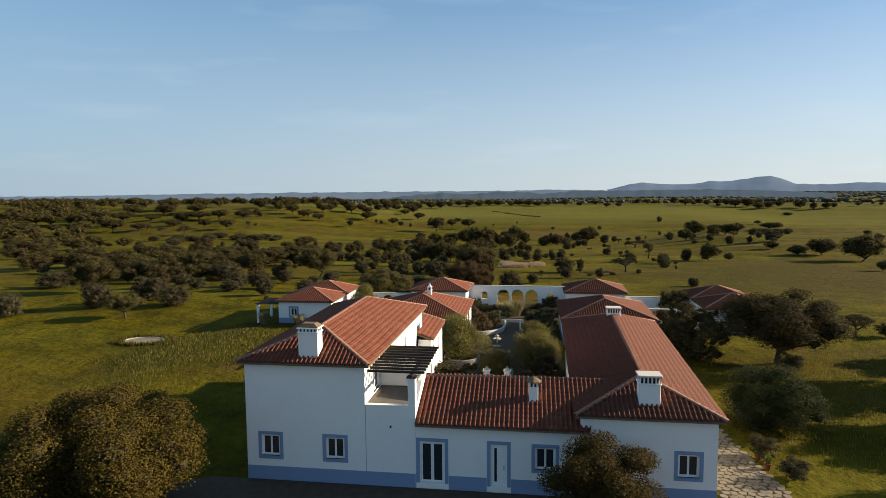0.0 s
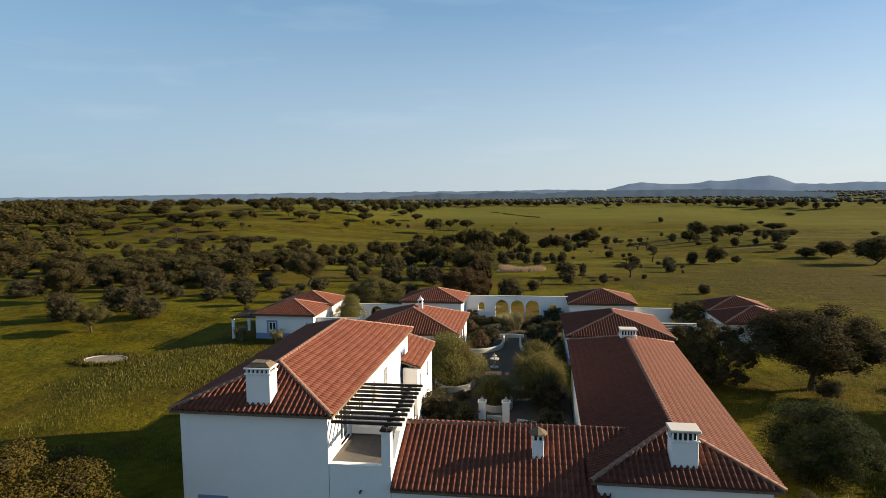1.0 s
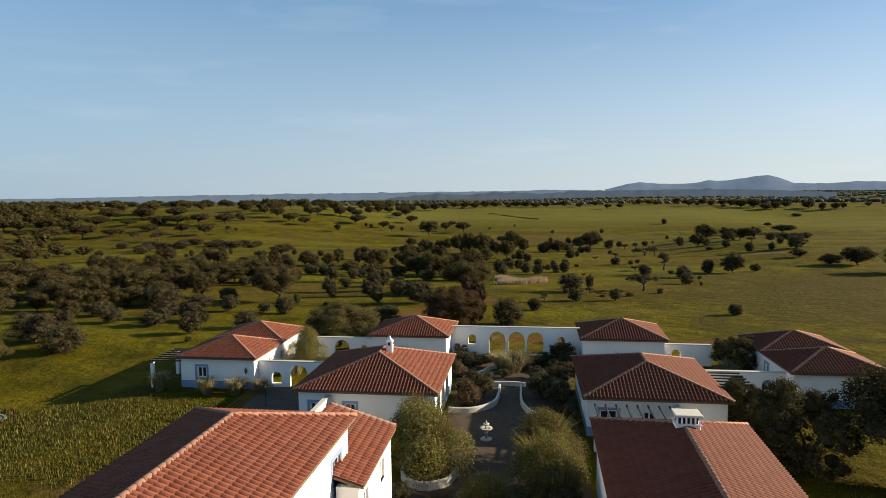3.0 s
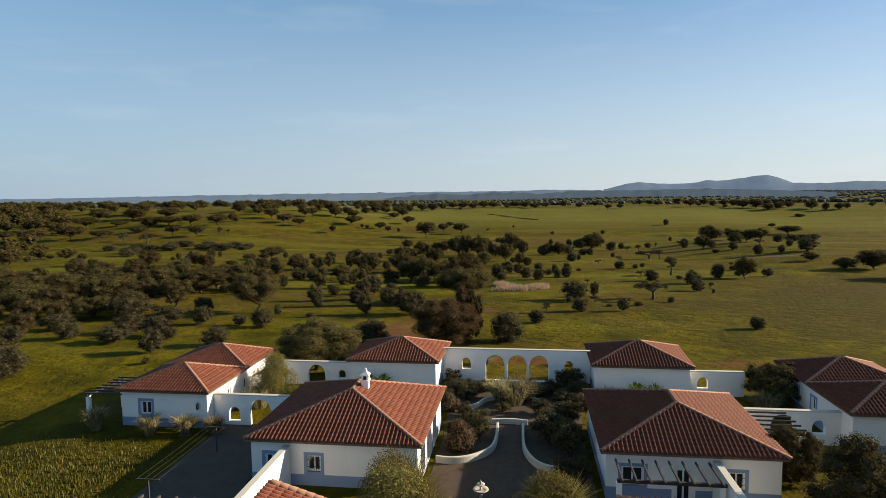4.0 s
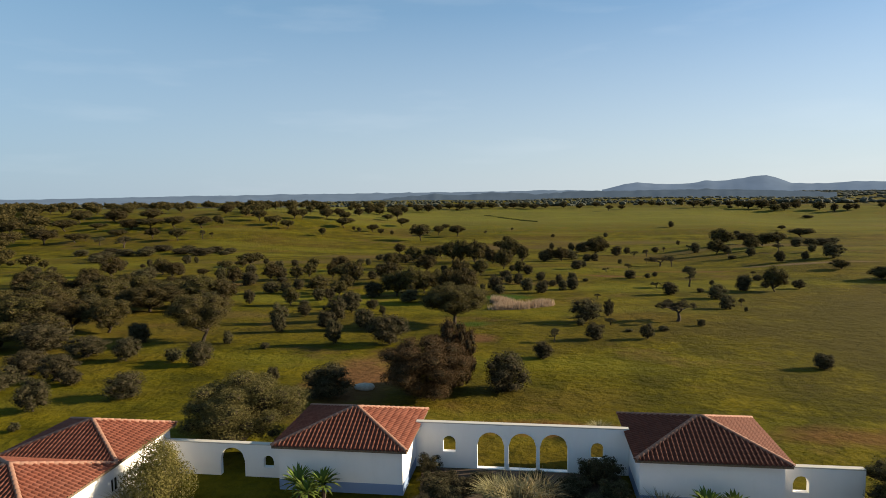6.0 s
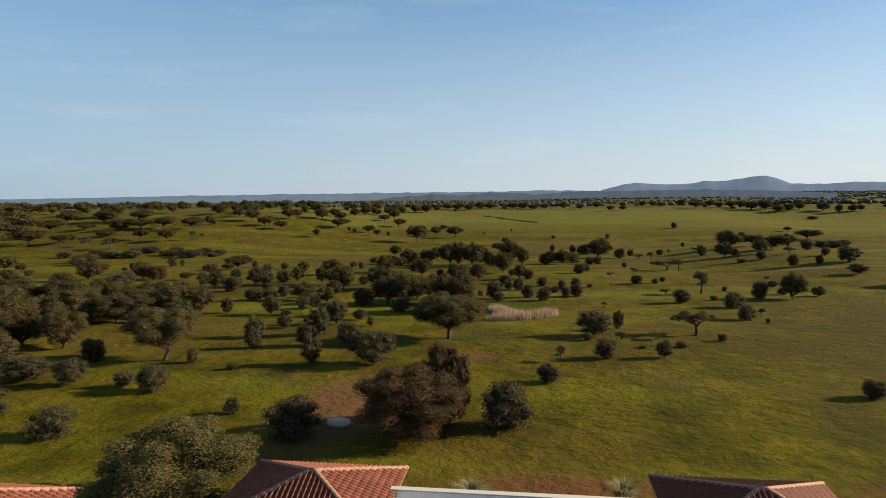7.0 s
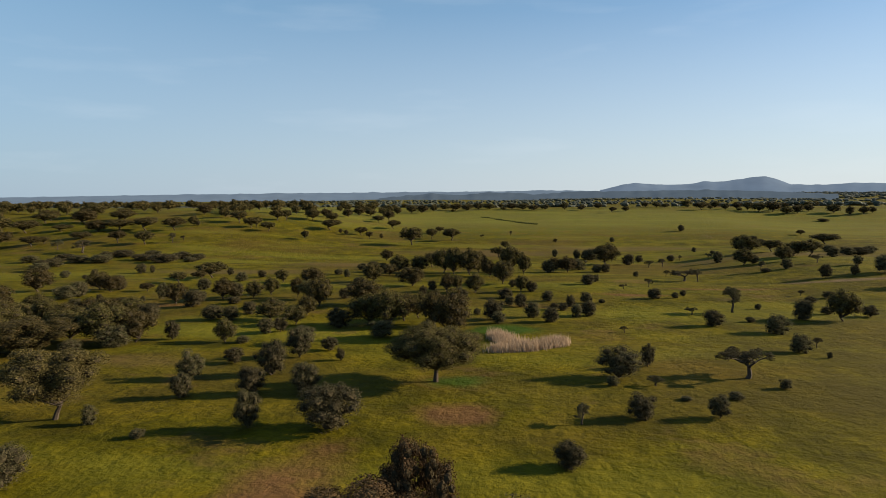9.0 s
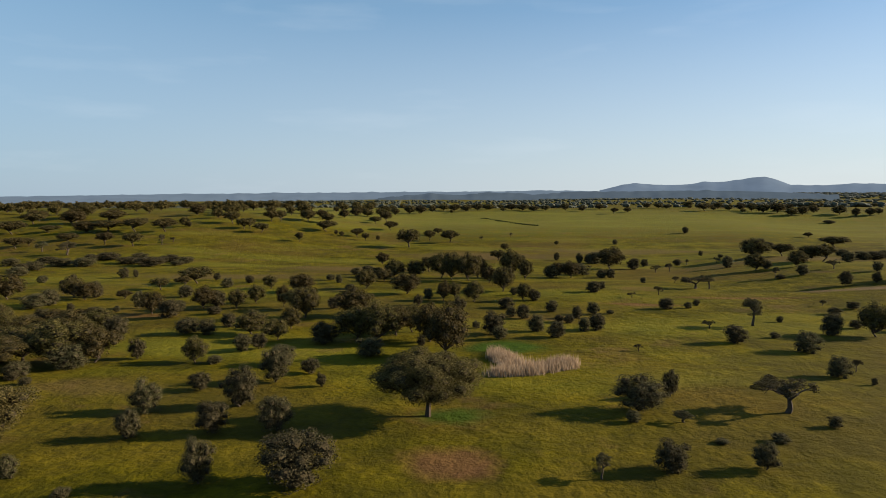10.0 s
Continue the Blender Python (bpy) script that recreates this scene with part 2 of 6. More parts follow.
# Paler and bluer than the near oaks: distance haze put into leaf colour.
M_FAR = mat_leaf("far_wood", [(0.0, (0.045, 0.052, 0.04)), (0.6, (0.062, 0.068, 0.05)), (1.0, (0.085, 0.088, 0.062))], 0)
M_GREYWOOD = mat_simple("greyed_timber", (0.055, 0.05, 0.0475), 0.8, 0.2, 0, 0.35)
M_FLAG = mat_simple("flagstone", (0.1984, 0.1637, 0.119), 0.85, 0.2, 0, 0.4, 1.5)
M_GRAVEL = mat_simple("dark_gravel", (0.082, 0.06, 0.046), 0.95, 0.1, 0, 0.35, 2.0)
M_SOIL = mat_simple("garden_soil", (0.12, 0.088, 0.058), 0.95, 0.1, 0, 0.45, 1.2)
# Blue-grey haze is painted into these three colours, which also glow faintly.
M_HILL = mat_backdrop("hazed_hill", (0.115, 0.15, 0.20))
M_RIDGE = mat_backdrop("hazed_wooded_ridge", (0.062, 0.082, 0.105))
M_HILLFAR = mat_backdrop("hazed_plateau", (0.105, 0.138, 0.180))
M_REED = mat_leaf("dry_reed", [(0.0, (0.26, 0.182, 0.117)), (0.5, (0.429, 0.312, 0.208)), (1.0, (0.598, 0.468, 0.338))], 0.3)
M_GRASS = mat_leaf("tall_grass", [(0.0, (0.07452, 0.07452, 0.008694)), (0.5, (0.118, 0.1087, 0.01615)), (0.85, (0.1677, 0.1397, 0.03415)), (1.0, (0.236, 0.1925, 0.08073))], 0.35)
M_PALM = mat_leaf("palm_frond", [(0.0, (0.075, 0.1275, 0.0225)), (1.0, (0.18, 0.225, 0.045))], 0.25)
M_RED = mat_leaf("reddish_shrub_leaf", [(0.0, (0.07, 0.045, 0.025)), (0.6, (0.13, 0.08, 0.045)), (1.0, (0.2, 0.13, 0.07))])
M_OLIVE = mat_leaf("green_olive_leaf", [(0.0, (0.02295, 0.02805, 0.00816)), (0.6, (0.0357, 0.0408, 0.01224)), (1.0, (0.0561, 0.05865, 0.0204))], 0.3)
M_DRY = mat_leaf("dry_grass", [(0.0, (0.16, 0.14, 0.06)), (0.5, (0.26, 0.22, 0.11)), (1.0, (0.40, 0.34, 0.20))], 0.3)


# ---------- mesh helpers ----------
def mesh_ob(name, verts, faces, mat, parent=None, label="", smooth=False):
    me = bpy.data.meshes.new(name)
    me.from_pydata(verts, [], faces)
    me.materials.append(mat)
    if smooth:
        me.polygons.foreach_set("use_smooth", [True] * len(me.polygons))
    me.update()
    ob = new(name, me)
    ob.parent = parent
    if label:
        ob["label"] = label
    return ob


def part(name, bm, mat, parent=None, label="", smooth=False):
    me = bpy.data.meshes.new(name)
    bmesh.ops.recalc_face_normals(bm, faces=bm.faces)
    bm.to_mesh(me)
    bm.free()
    me.materials.append(mat)
    if smooth:
        me.polygons.foreach_set("use_smooth", [True] * len(me.polygons))
    ob = new(name, me)
    ob.parent = parent
    if label:
        ob["label"] = label
    return ob


def add_box(bm, x0, x1, y0, y1, z0, z1, m=None, bev=0.0):
    vs = [bm.verts.new((x, y, z)) for x in (x0, x1) for y in (y0, y1) for z in (z0, z1)]
    fs = [bm.faces.new([vs[i] for i in q]) for q in ((0, 1, 3, 2), (4, 6, 7, 5), (0, 4, 5, 1), (2, 3, 7, 6), (0, 2, 6, 4), (1, 5, 7, 3))]
    if bev:
        edges = list({e for f in fs for e in f.edges})
        r = bmesh.ops.bevel(bm, geom=edges, offset=bev, segments=1, affect='EDGES')
        vs = list({v for f in r["faces"] for v in f.verts} | {v for v in vs if v.is_valid})
    if m is not None:
        bmesh.ops.transform(bm, matrix=m, verts=[v for v in vs if v.is_valid])
    return vs


def box_part(name, dims, mat, parent, m=None, bev=0.0, label=""):
    bm = bmesh.new()
    add_box(bm, *dims, m, bev)
    return part(name, bm, mat, parent, label)


def lathe(bm, profile, seg=14, m=None):
    rings = []
    for r, z in profile:
        rings.append([bm.verts.new((r * math.cos(2 * math.pi * i / seg), r * math.sin(2 * math.pi * i / seg), z)) for i in range(seg)])
    for a, b in zip(rings, rings[1:]):
        for i in range(seg):
            bm.faces.new((a[i], a[(i + 1) % seg], b[(i + 1) % seg], b[i]))
    bm.faces.new(rings[0][::-1])
    bm.faces.new(rings[-1])
    if m is not None:
        bmesh.ops.transform(bm, matrix=m, verts=[v for r in rings for v in r])


def empty(name, x, y, z, rz=0):
    e = new(name)
    e.matrix_basis = pose(x, y, z, 0, 0, rz)
    e.empty_display_size = 0.5
    return e


def smooth01(t):
    t = min(1.0, max(0.0, t))
    return t * t * (3 - 2 * t)


# ---------- terrain ----------
PY = [-400, 60, 95, 110, 130, 150, 183, 250, 340, 400, 440, 480, 585, 660, 730, 900, 1300, 2000, 5000]
PZ = [0, 0, 0.1, -0.8, -1.7, -2.5, -4.2, -6.4, -10.6, -10.4, -9.4, -6.8, -2.8, 0.6, 1.6, -7, -13, -12, -6]


def ground_z(x, y):
    z = float(np.interp(y, PY, PZ))
    z += 12 * smooth01((-x - 60) / 140) * smooth01((y - 270) / 200) * (1 - smooth01((y - 470) / 300))
    z += 4.5 * smooth01((x - 45) / 55) * smooth01((y - 200) / 90) * (1 - smooth01((y - 335) / 75))
    z -= 4.0 * smooth01((x - 120) / 100) * smooth01((y - 430) / 60) * (1 - smooth01((y - 580) / 60))
    z -= 0.9 * smooth01((-x - 34) / 10) * (1 - smooth01((y - 70) / 40))
    far = smooth01((math.hypot(x, y - 40) - 75) / 60)
    z += far * (0.5 * noise.noise((x * 0.03, y * 0.03, 0.3)) + 0.15 * noise.noise((x * 0.11, y * 0.11, 2)))
    vf = smooth01((y - 800) / 900)
    z += vf * 5 * noise.noise((x * 0.0016, y * 0.0022, 5))
    return z


def build_ground():
    rad = [0.0] + [6 * 1.036 ** i for i in range(200)]
    rad = [r for r in rad if r < 4900] + [4900]
    ang = []
    a = -180.0
    while a < 180:
        ang.append(a)
        a += 0.5 if abs(a) < 62 else 4.0
    vs, fs = [(0, 40, ground_z(0, 40))], []
    n = len(ang)
    for r in rad[1:]:
        for a in ang:
            x, y = r * math.sin(radians(a)), 40 + r * math.cos(radians(a))
            vs.append((x, y, ground_z(x, y)))
    for i in range(n):
        fs.append((0, 1 + (i + 1) % n, 1 + i))
    for k in range(len(rad) - 2):
        for i in range(n):
            j = (i + 1) % n
            fs.append((1 + k * n + i, 1 + k * n + j, 1 + (k + 1) * n + j, 1 + (k + 1) * n + i))
    g = mesh_ob("ground", vs, [f[::-1] for f in fs], M_GROUND, smooth=True)
    me = g.data
    if me.polygons[10].normal.z < 0:
        me.flip_normals()
    return tagged(g, "rolling green spring meadow with patches of reddish bare soil", "ground", kind="structure")


ground = build_ground()


# ---------- walls with real openings ----------
def wall_geo(bm, m, length, z0, z1, thick, holes):
    """Wall along local x, outer face at y=0, thickness inwards (+y). holes: (x0, x1, za, zb, arched)."""
    xs = {0.0, length}
    for x0, x1, za, zb, arch in holes:
        k = 12 if arch else 1
        xs |= {round(x0 + (x1 - x0) * i / k, 5) for i in range(k + 1)}
    xs = sorted(xs)

    def span(h, x):
        x0, x1, za, zb, arch = h
        if not arch:
            return za, zb
        r = (x1 - x0) / 2
        d = min(1.0, abs(x - (x0 + x1) / 2) / r)
        return za, zb - r + r * math.sqrt(max(0.0, 1 - d * d))

    verts_made = []

    def quad(ps):
        v = [bm.verts.new(p) for p in ps]
        verts_made.extend(v)
        bm.faces.new(v)

    for a, b in zip(xs, xs[1:]):
        mid = (a + b) / 2
        hs = sorted([h for h in holes if h[0] < mid < h[1]], key=lambda h: h[2])
        la = lb = z0
        bands = []
        for h in hs:
            (ba, ta), (bb, tb) = span(h, a), span(h, b)
            bands.append((la, lb, ba, bb))
            quad(((a, 0, ba), (b, 0, bb), (b, thick, bb), (a, thick, ba)))
            quad(((a, 0, ta), (a, thick, ta), (b, thick, tb), (b, 0, tb)))
            la, lb = ta, tb
        bands.append((la, lb, z1, z1))
        for pa, pb, qa, qb in bands:
            if qa - pa < 1e-4 and qb - pb < 1e-4:
                continue
            for y in (0, thick):
                quad(((a, y, pa), (b, y, pb), (b, y, qb), (a, y, qa)))
    for h in holes:
        for x in (h[0], h[1]):
            za, zb = span(h, x)
            if zb - za > 1e-4:
                quad(((x, 0, za), (x, thick, za), (x, thick, zb), (x, 0, zb)))
    quad(((0, 0, z1), (length, 0, z1), (length, thick, z1), (0, thick, z1)))
    for x in (0, length):
        quad(((x, 0, z0), (x, thick, z0), (x, thick, z1), (x, 0, z1)))
    bmesh.ops.remove_doubles(bm, verts=verts_made, dist=1e-4)
    bmesh.ops.transform(bm, matrix=m, verts=[v for v in verts_made if v.is_valid])


def run(a, b, z=0.0):
    """Matrix for a wall whose outer face runs from plan point a to b, with the outside on the right-hand side of a->b."""
    d = math.degrees(math.atan2(b[1] - a[1], b[0] - a[0]))
    return pose(a[0], a[1], z, 0, 0, d), math.hypot(b[0] - a[0], b[1] - a[1])


def window(parent, m, w, h, surround=0.0, bars=True, grille=False, thick=0.32, leaves=2):
    """A casement set in an opening. m: lower left outer corner of the opening, x along the wall, y inwards."""
    win = new("window")
    win.parent = parent
    win.matrix_basis = m
    d = 0.12
    bm = bmesh.new()
    f = 0.07
    for q in ((0, w, d, d + 0.06, 0, f), (0, w, d, d + 0.06, h - f, h), (0, f, d, d + 0.06, f, h - f), (w - f, w, d, d + 0.06, f, h - f)):
        add_box(bm, *q)
    part("window_frame", bm, M_FRAME, win, "white painted frame")
    lw = (w - 2 * f) / leaves
    for i in range(leaves):
        x0 = f + i * lw
        bm = bmesh.new()
        s = 0.055
        for q in ((x0 + .004, x0 + lw - .004, d + 0.008, d + 0.052, f + .004, f + s), (x0 + .004, x0 + lw - .004, d + 0.008, d + 0.052, h - f - s, h - f - .004), (x0 + .004, x0 + s, d + 0.008, d + 0.052, f + s, h - f - s), (x0 + lw - s, x0 + lw - .004, d + 0.008, d + 0.052, f + s, h - f - s)):
            add_box(bm, *q)
        part("sash", bm, M_FRAME, win)
        box_part("pane", (x0 + s, x0 + lw - s, d + 0.03, d + 0.036, f + s, h - f - s), M_GLASS, win, label="dark window glass")
    box_part("window_sill", (-0.04, w + 0.04, -0.05, d, -0.045, 0.0), M_FRAME if not surround else M_BLUE, win, bev=0.008)
    if surround:
        bm = bmesh.new()
        s = surround
        for q in ((-s, w + s, -0.02, 0.0, h, h + s), (-s, w + s, -0.02, 0.0, -s, -0.05), (-s, 0, -0.02, 0.0, -0.05, h), (w, w + s, -0.02, 0.0, -0.05, h)):
            add_box(bm, *q)
        part("surround", bm, M_BLUE, win, "blue painted surround")
    if grille:
        bm = bmesh.new()
        n = max(3, int(w / 0.15))
        for i in range(1, n):
            add_box(bm, w * i / n - 0.008, w * i / n + 0.008, 0.01, 0.026, 0, h)
        for k in (0.3, 0.7):
            add_box(bm, 0, w, 0.006, 0.03, h * k - 0.01, h * k + 0.01)
        part("grille", bm, M_DARKWOOD, win, "dark iron grille")
    return win


# ---------- tiled roofs ----------
PU, PV = 0.27, 0.40
PROF = [(0, .045), (.025, .012), (.065, 0), (.105, .012), (.135, .045), (.158, .104), (.202, .136), (.246, .104), (.27, .045)]


def tile_verts():
    vs = []
    for v, lift in ((-0.03, 0.026), (PV + 0.01, 0.006)):
        vs += [(u, v, h + lift) for u, h in PROF]
    vs += [(u, -0.03, h + 0.026 - 0.020) for u, h in PROF]
    fs = []
    k = len(PROF)
    for i in range(k - 1):
        fs.append((i, i + 1, k + i + 1, k + i))
        fs.append((2 * k + i, 2 * k + i + 1, i + 1, i))
    return vs, fs


TV, TF = tile_verts()
TILE_ME = bpy.data.meshes.new("tile")
TILE_ME.from_pydata(TV, [], TF)
TILE_ME.materials.append(M_TILE)
TILE_ME.polygons.foreach_set("use_smooth", [i % 2 == 0 for i in range(len(TF))])
OLD_TILE_ME = TILE_ME.copy()
OLD_TILE_ME.name = "old_tile"
OLD_TILE_ME.materials[0] = M_OLDTILE


def ridge_mesh():
    vs, fs = [], []
    k = 7
    for x, r in ((-0.02, 0.145), (0.42, 0.115)):
        for i in range(k):
            a = math.pi * (i / (k - 1)) * 1.1 - 0.05 * math.pi
            vs.append((x, r * math.cos(a), r * math.sin(a) * 0.9))
    for i in range(k):
        a = math.pi * (i / (k - 1)) * 1.1 - 0.05 * math.pi
        vs.append((-0.02, 0.115 * math.cos(a), 0.115 * math.sin(a) * 0.9))
    for i in range(k - 1):
        fs += [(i, i + 1, k + i + 1, k + i), (i + 1, i, 2 * k + i, 2 * k + i + 1)]
    me = bpy.data.meshes.new("ridge_tile")
    me.from_pydata(vs, [], fs)
    me.materials.append(M_CAP)
    me.polygons.foreach_set("use_smooth", [True] * len(me.polygons))
    return me


RIDGE_ME = ridge_mesh()
PENDING = []       # tile pieces, linked at the end of the file


def slope_tiles(A, B, C, D):
    """Tile poses on the slope with eave A->B and top D->C: a list of whole ones (matrix) and of cut ones (vertices)."""
    A, B, C, D = map(Vector, (A, B, C, D))
    u = (B - A).normalized()
    n = u.cross(D - A if (D - A).length > (C - A).length * 0.2 else C - A).normalized()
    if n.z < 0:
        n = -n
    v = n.cross(u).normalized()
    if v.z < 0:
        v = -v
    fr = Matrix((u, v, n)).transposed()
    if fr.determinant() < 0:
        u = -u
        fr = Matrix((u, v, n)).transposed()
    P = [((p - A).dot(u), (p - A).dot(v)) for p in (A, B, C, D)]
    top = max(P[2][1], P[3][1])

    def line_x(p, q, y):
        if abs(q[1] - p[1]) < 1e-6:
            return p[0]
        return p[0] + (q[0] - p[0]) * (y - p[1]) / (q[1] - p[1])

    lo, hi = (P[0], P[3]), (P[1], P[2])
    flip = P[1][0] < P[0][0]
    if flip:
        lo, hi = (P[1], P[2]), (P[0], P[3])
    umin = min(p[0] for p in P)
    umax = max(p[0] for p in P)
    whole, cut = [], []
    i = math.floor(umin / PU)
    while i * PU < umax:
        j = 0
        while j * PV < top:
            u0, v0 = i * PU, j * PV
            inside = []
            for du, dv in ((0, 0), (PU, 0), (0, PV), (PU, PV)):
                y = v0 + dv
                inside.append(y <= top + 0.05 and line_x(*lo, y) - 0.02 <= u0 + du <= line_x(*hi, y) + 0.02)
            if all(inside):
                m = Matrix.Translation(A + u * u0 + v * v0) @ fr.to_4x4()
                whole.append(m)
            else:
                ym = min(v0 + PV / 2, top)
                if line_x(*lo, ym) - PU * 0.9 < u0 + PU / 2 < line_x(*hi, ym) + PU * 0.9:
                    pts = []
                    for a, b, h in TV:
                        y = min(max(v0 + b, -0.03), top)
                        x = min(max(u0 + a, line_x(*lo, max(y, 0))), line_x(*hi, max(y, 0)))
                        pts.append(A + u * x + v * y + n * h)
                    cut.append(pts)
            j += 1
        i += 1
    return whole, cut


def tiled_roof(house, slopes, ridges, near=300, thick=0.14, old=False):
    """slopes: (A, B, C, D) each; ridges: (p, q) lines with cap tiles. The deck below them carries the tiles."""
    vs, fs = [], []
    for q in slopes:
        up = []
        for p in q:
            p = Vector(p)
            if not up or (p - up[-1]).length > 1e-4:
                up.append(p)
        if (up[0] - up[-1]).length < 1e-4:
            up.pop()
        nrm = (up[1] - up[0]).cross(up[2] - up[0]).normalized()
        if nrm.z < 0:
            up.reverse()
            nrm = -nrm
        k, n = len(vs), len(up)
        vs += [p - nrm * 0.02 for p in up] + [p - Vector((0, 0, thick)) for p in up]
        fs += [tuple(range(k, k + n)), tuple(range(k + 2 * n - 1, k + n - 1, -1))]
        fs += [(k + i, k + n + i, k + n + (i + 1) % n, k + (i + 1) % n) for i in range(n)]
    roof = mesh_ob("roof", vs, fs, M_MOSS, house, "hipped roof of weathered terracotta tiles")
    whole, cut = [], []
    for s in slopes:
        w, c = slope_tiles(*s)
        whole += w
        cut += c
    whole.sort(key=lambda m: m.translation.y)
    PENDING.append((roof, whole[:near], OLD_TILE_ME if old else TILE_ME, "tile"))
    V, F = [], []
    for m in whole[near:]:
        k = len(V)
        V += [m @ Vector(p) for p in TV]
        F += [tuple(k + i for i in f) for f in TF]
    for pts in cut:
        k = len(V)
        V += pts
        F += [tuple(k + i for i in f) for f in TF]
    if V:
        rest = mesh_ob("tile_field", V, F, M_OLDTILE if old else M_TILE, roof, smooth=True)
        tagged(rest, "rows of curved terracotta tiles", kind="stuff")
    caps = []
    for p, q in ridges:
        p, q = Vector(p), Vector(q)
        d = q - p
        n = max(1, round(d.length / 0.40))
        x = d.normalized()
        y = Vector((0, 0, 1)).cross(x).normalized()
        z = x.cross(y)
        fr = Matrix((x, y, z)).transposed().to_4x4()
        for i in range(n):
            caps.append(Matrix.Translation(p + d * (i / n) + Vector((0, 0, 0.06))) @ fr @ Matrix.Diagonal((d.length / n / 0.40, 1, 1, 1)))
    PENDING.append((roof, caps, RIDGE_ME, "ridge_tile"))
    return roof


def hip(house, FL, FR, BR, BL, ze, zr, rf, rb, axis="y", **kw):
    """Hipped roof over the quad of eave corners (front left, front right, back right, back left)."""
    c = [Vector((*p, ze)) for p in (FL, FR, BR, BL)]
    if axis == "y":
        mf, mb = (c[0] + c[1]) / 2, (c[3] + c[2]) / 2
        L = (mb - mf).length
        r0, r1 = mf.lerp(mb, rf / L), mf.lerp(mb, 1 - rb / L)
        r0.z = r1.z = zr
        slopes = [(c[0], c[1], r0, r0), (c[1], c[2], r1, r0), (c[2], c[3], r1, r1), (c[3], c[0], r0, r1)]
        ridges = [(r0, r1), (c[0], r0), (c[1], r0), (c[2], r1), (c[3], r1)]
    else:
        ml, mr = (c[0] + c[3]) / 2, (c[1] + c[2]) / 2
        L = (mr - ml).length
        r0, r1 = ml.lerp(mr, rf / L), ml.lerp(mr, 1 - rb / L)
        r0.z = r1.z = zr
        slopes = [(c[0], c[1], r1, r0), (c[1], c[2], r1, r1), (c[2], c[3], r0, r1), (c[3], c[0], r0, r0)]
        ridges = [(r0, r1), (c[0], r0), (c[3], r0), (c[1], r1), (c[2], r1)]
    return tiled_roof(house, slopes, ridges, **kw)


def inset(FL, FR, BR, BL, o):
    return ((FL[0] + o, FL[1] + o), (FR[0] - o, FR[1] + o), (BR[0] - o, BR[1] - o), (BL[0] + o, BL[1] - o))


def body(house, quad, z0, z1, openings, plinth=0.0, thick=0.32):
    """Four walls over a plan quad; openings: {side: [(x, z, w, h, kind)]}, side f, r, b, l, x from the wall's left end seen from outside."""
    FL, FR, BR, BL = quad
    for side, a, b in (("f", FL, FR), ("r", FR, BR), ("b", BR, BL), ("l", BL, FL)):
        m, L = run(a, b)
        ops = openings.get(side, [])
        if side in "rl":      # side walls butt between front and back
            m = m @ pose(thick, 0, 0)
            L -= 2 * thick
            ops = [(x - thick, z, w, h, kind) for x, z, w, h, kind in ops]
        bm = bmesh.new()
        holes = [(x, x + w, z, z + h, kind == "arch") for x, z, w, h, kind in ops]
        wall_geo(bm, m, L, z0, z1, thick, holes)
        w = part("wall", bm, M_WHITE, house)
        if plinth:
            bm = bmesh.new()
            cuts = sorted((x - 0.22, x + w2 + 0.22) for x, z, w2, h, kind in ops if z < plinth)
            bm.free()
            e = 0.012 if side in "fb" else -thick
            x = -abs(e)
            for p, q in cuts + [(L + abs(e), L)]:
                if p > x:
                    box_part("plinth", (x, p, -0.012, 0.0, z0, plinth), M_BLUE, house, m, label="blue painted plinth band")
                x = q
        for x, z, w2, h, kind in ops:
            mm = m @ pose(x, 0, z)
            if kind in ("win", "winb", "wing"):
                window(house, mm, w2, h, 0.2 if kind != "win" else 0.0, grille=kind == "wing")
            elif kind == "french":
                french_door(house, mm, w2, h)
            elif kind == "door":
                front_door(house, mm, w2, h)


def french_door(house, m, w, h):
    d = new("door")
    d.parent = house
    d.matrix_basis = m
    bm = bmesh.new()
    for q in ((-.2, w + .2, -.02, 0, h, h + .2), (-.2, 0, -.02, 0, 0, h), (w, w + .2, -.02, 0, 0, h)):
        add_box(bm, *q)
    part("surround", bm, M_BLUE, d, "blue painted surround")
    bm = bmesh.new()
    for q in ((0, .08, .1, .17, 0, h), (w - .08, w, .1, .17, 0, h), (.08, w - .08, .1, .17, h - .08, h)):
        add_box(bm, *q)
    part("door_frame", bm, M_FRAME, d)
    for i in range(2):
        x0 = 0.08 + i * (w - 0.16) / 2
        x1 = x0 + (w - 0.16) / 2
        bm = bmesh.new()
        for q in ((x0 + .004, x0 + .09, .11, .16, .02, h - .085), (x1 - .09, x1 - .004, .11, .16, .02, h - .085), (x0 + .09, x1 - .09, .11, .16, .02, .14), (x0 + .09, x1 - .09, .11, .16, h - .18, h - .085)):
            add_box(bm, *q)
        part("door_leaf", bm, M_FRAME, d)
        box_part("pane", (x0 + .09, x1 - .09, .13, .137, .14, h - .18), M_GLASS, d, label="dark door glass")


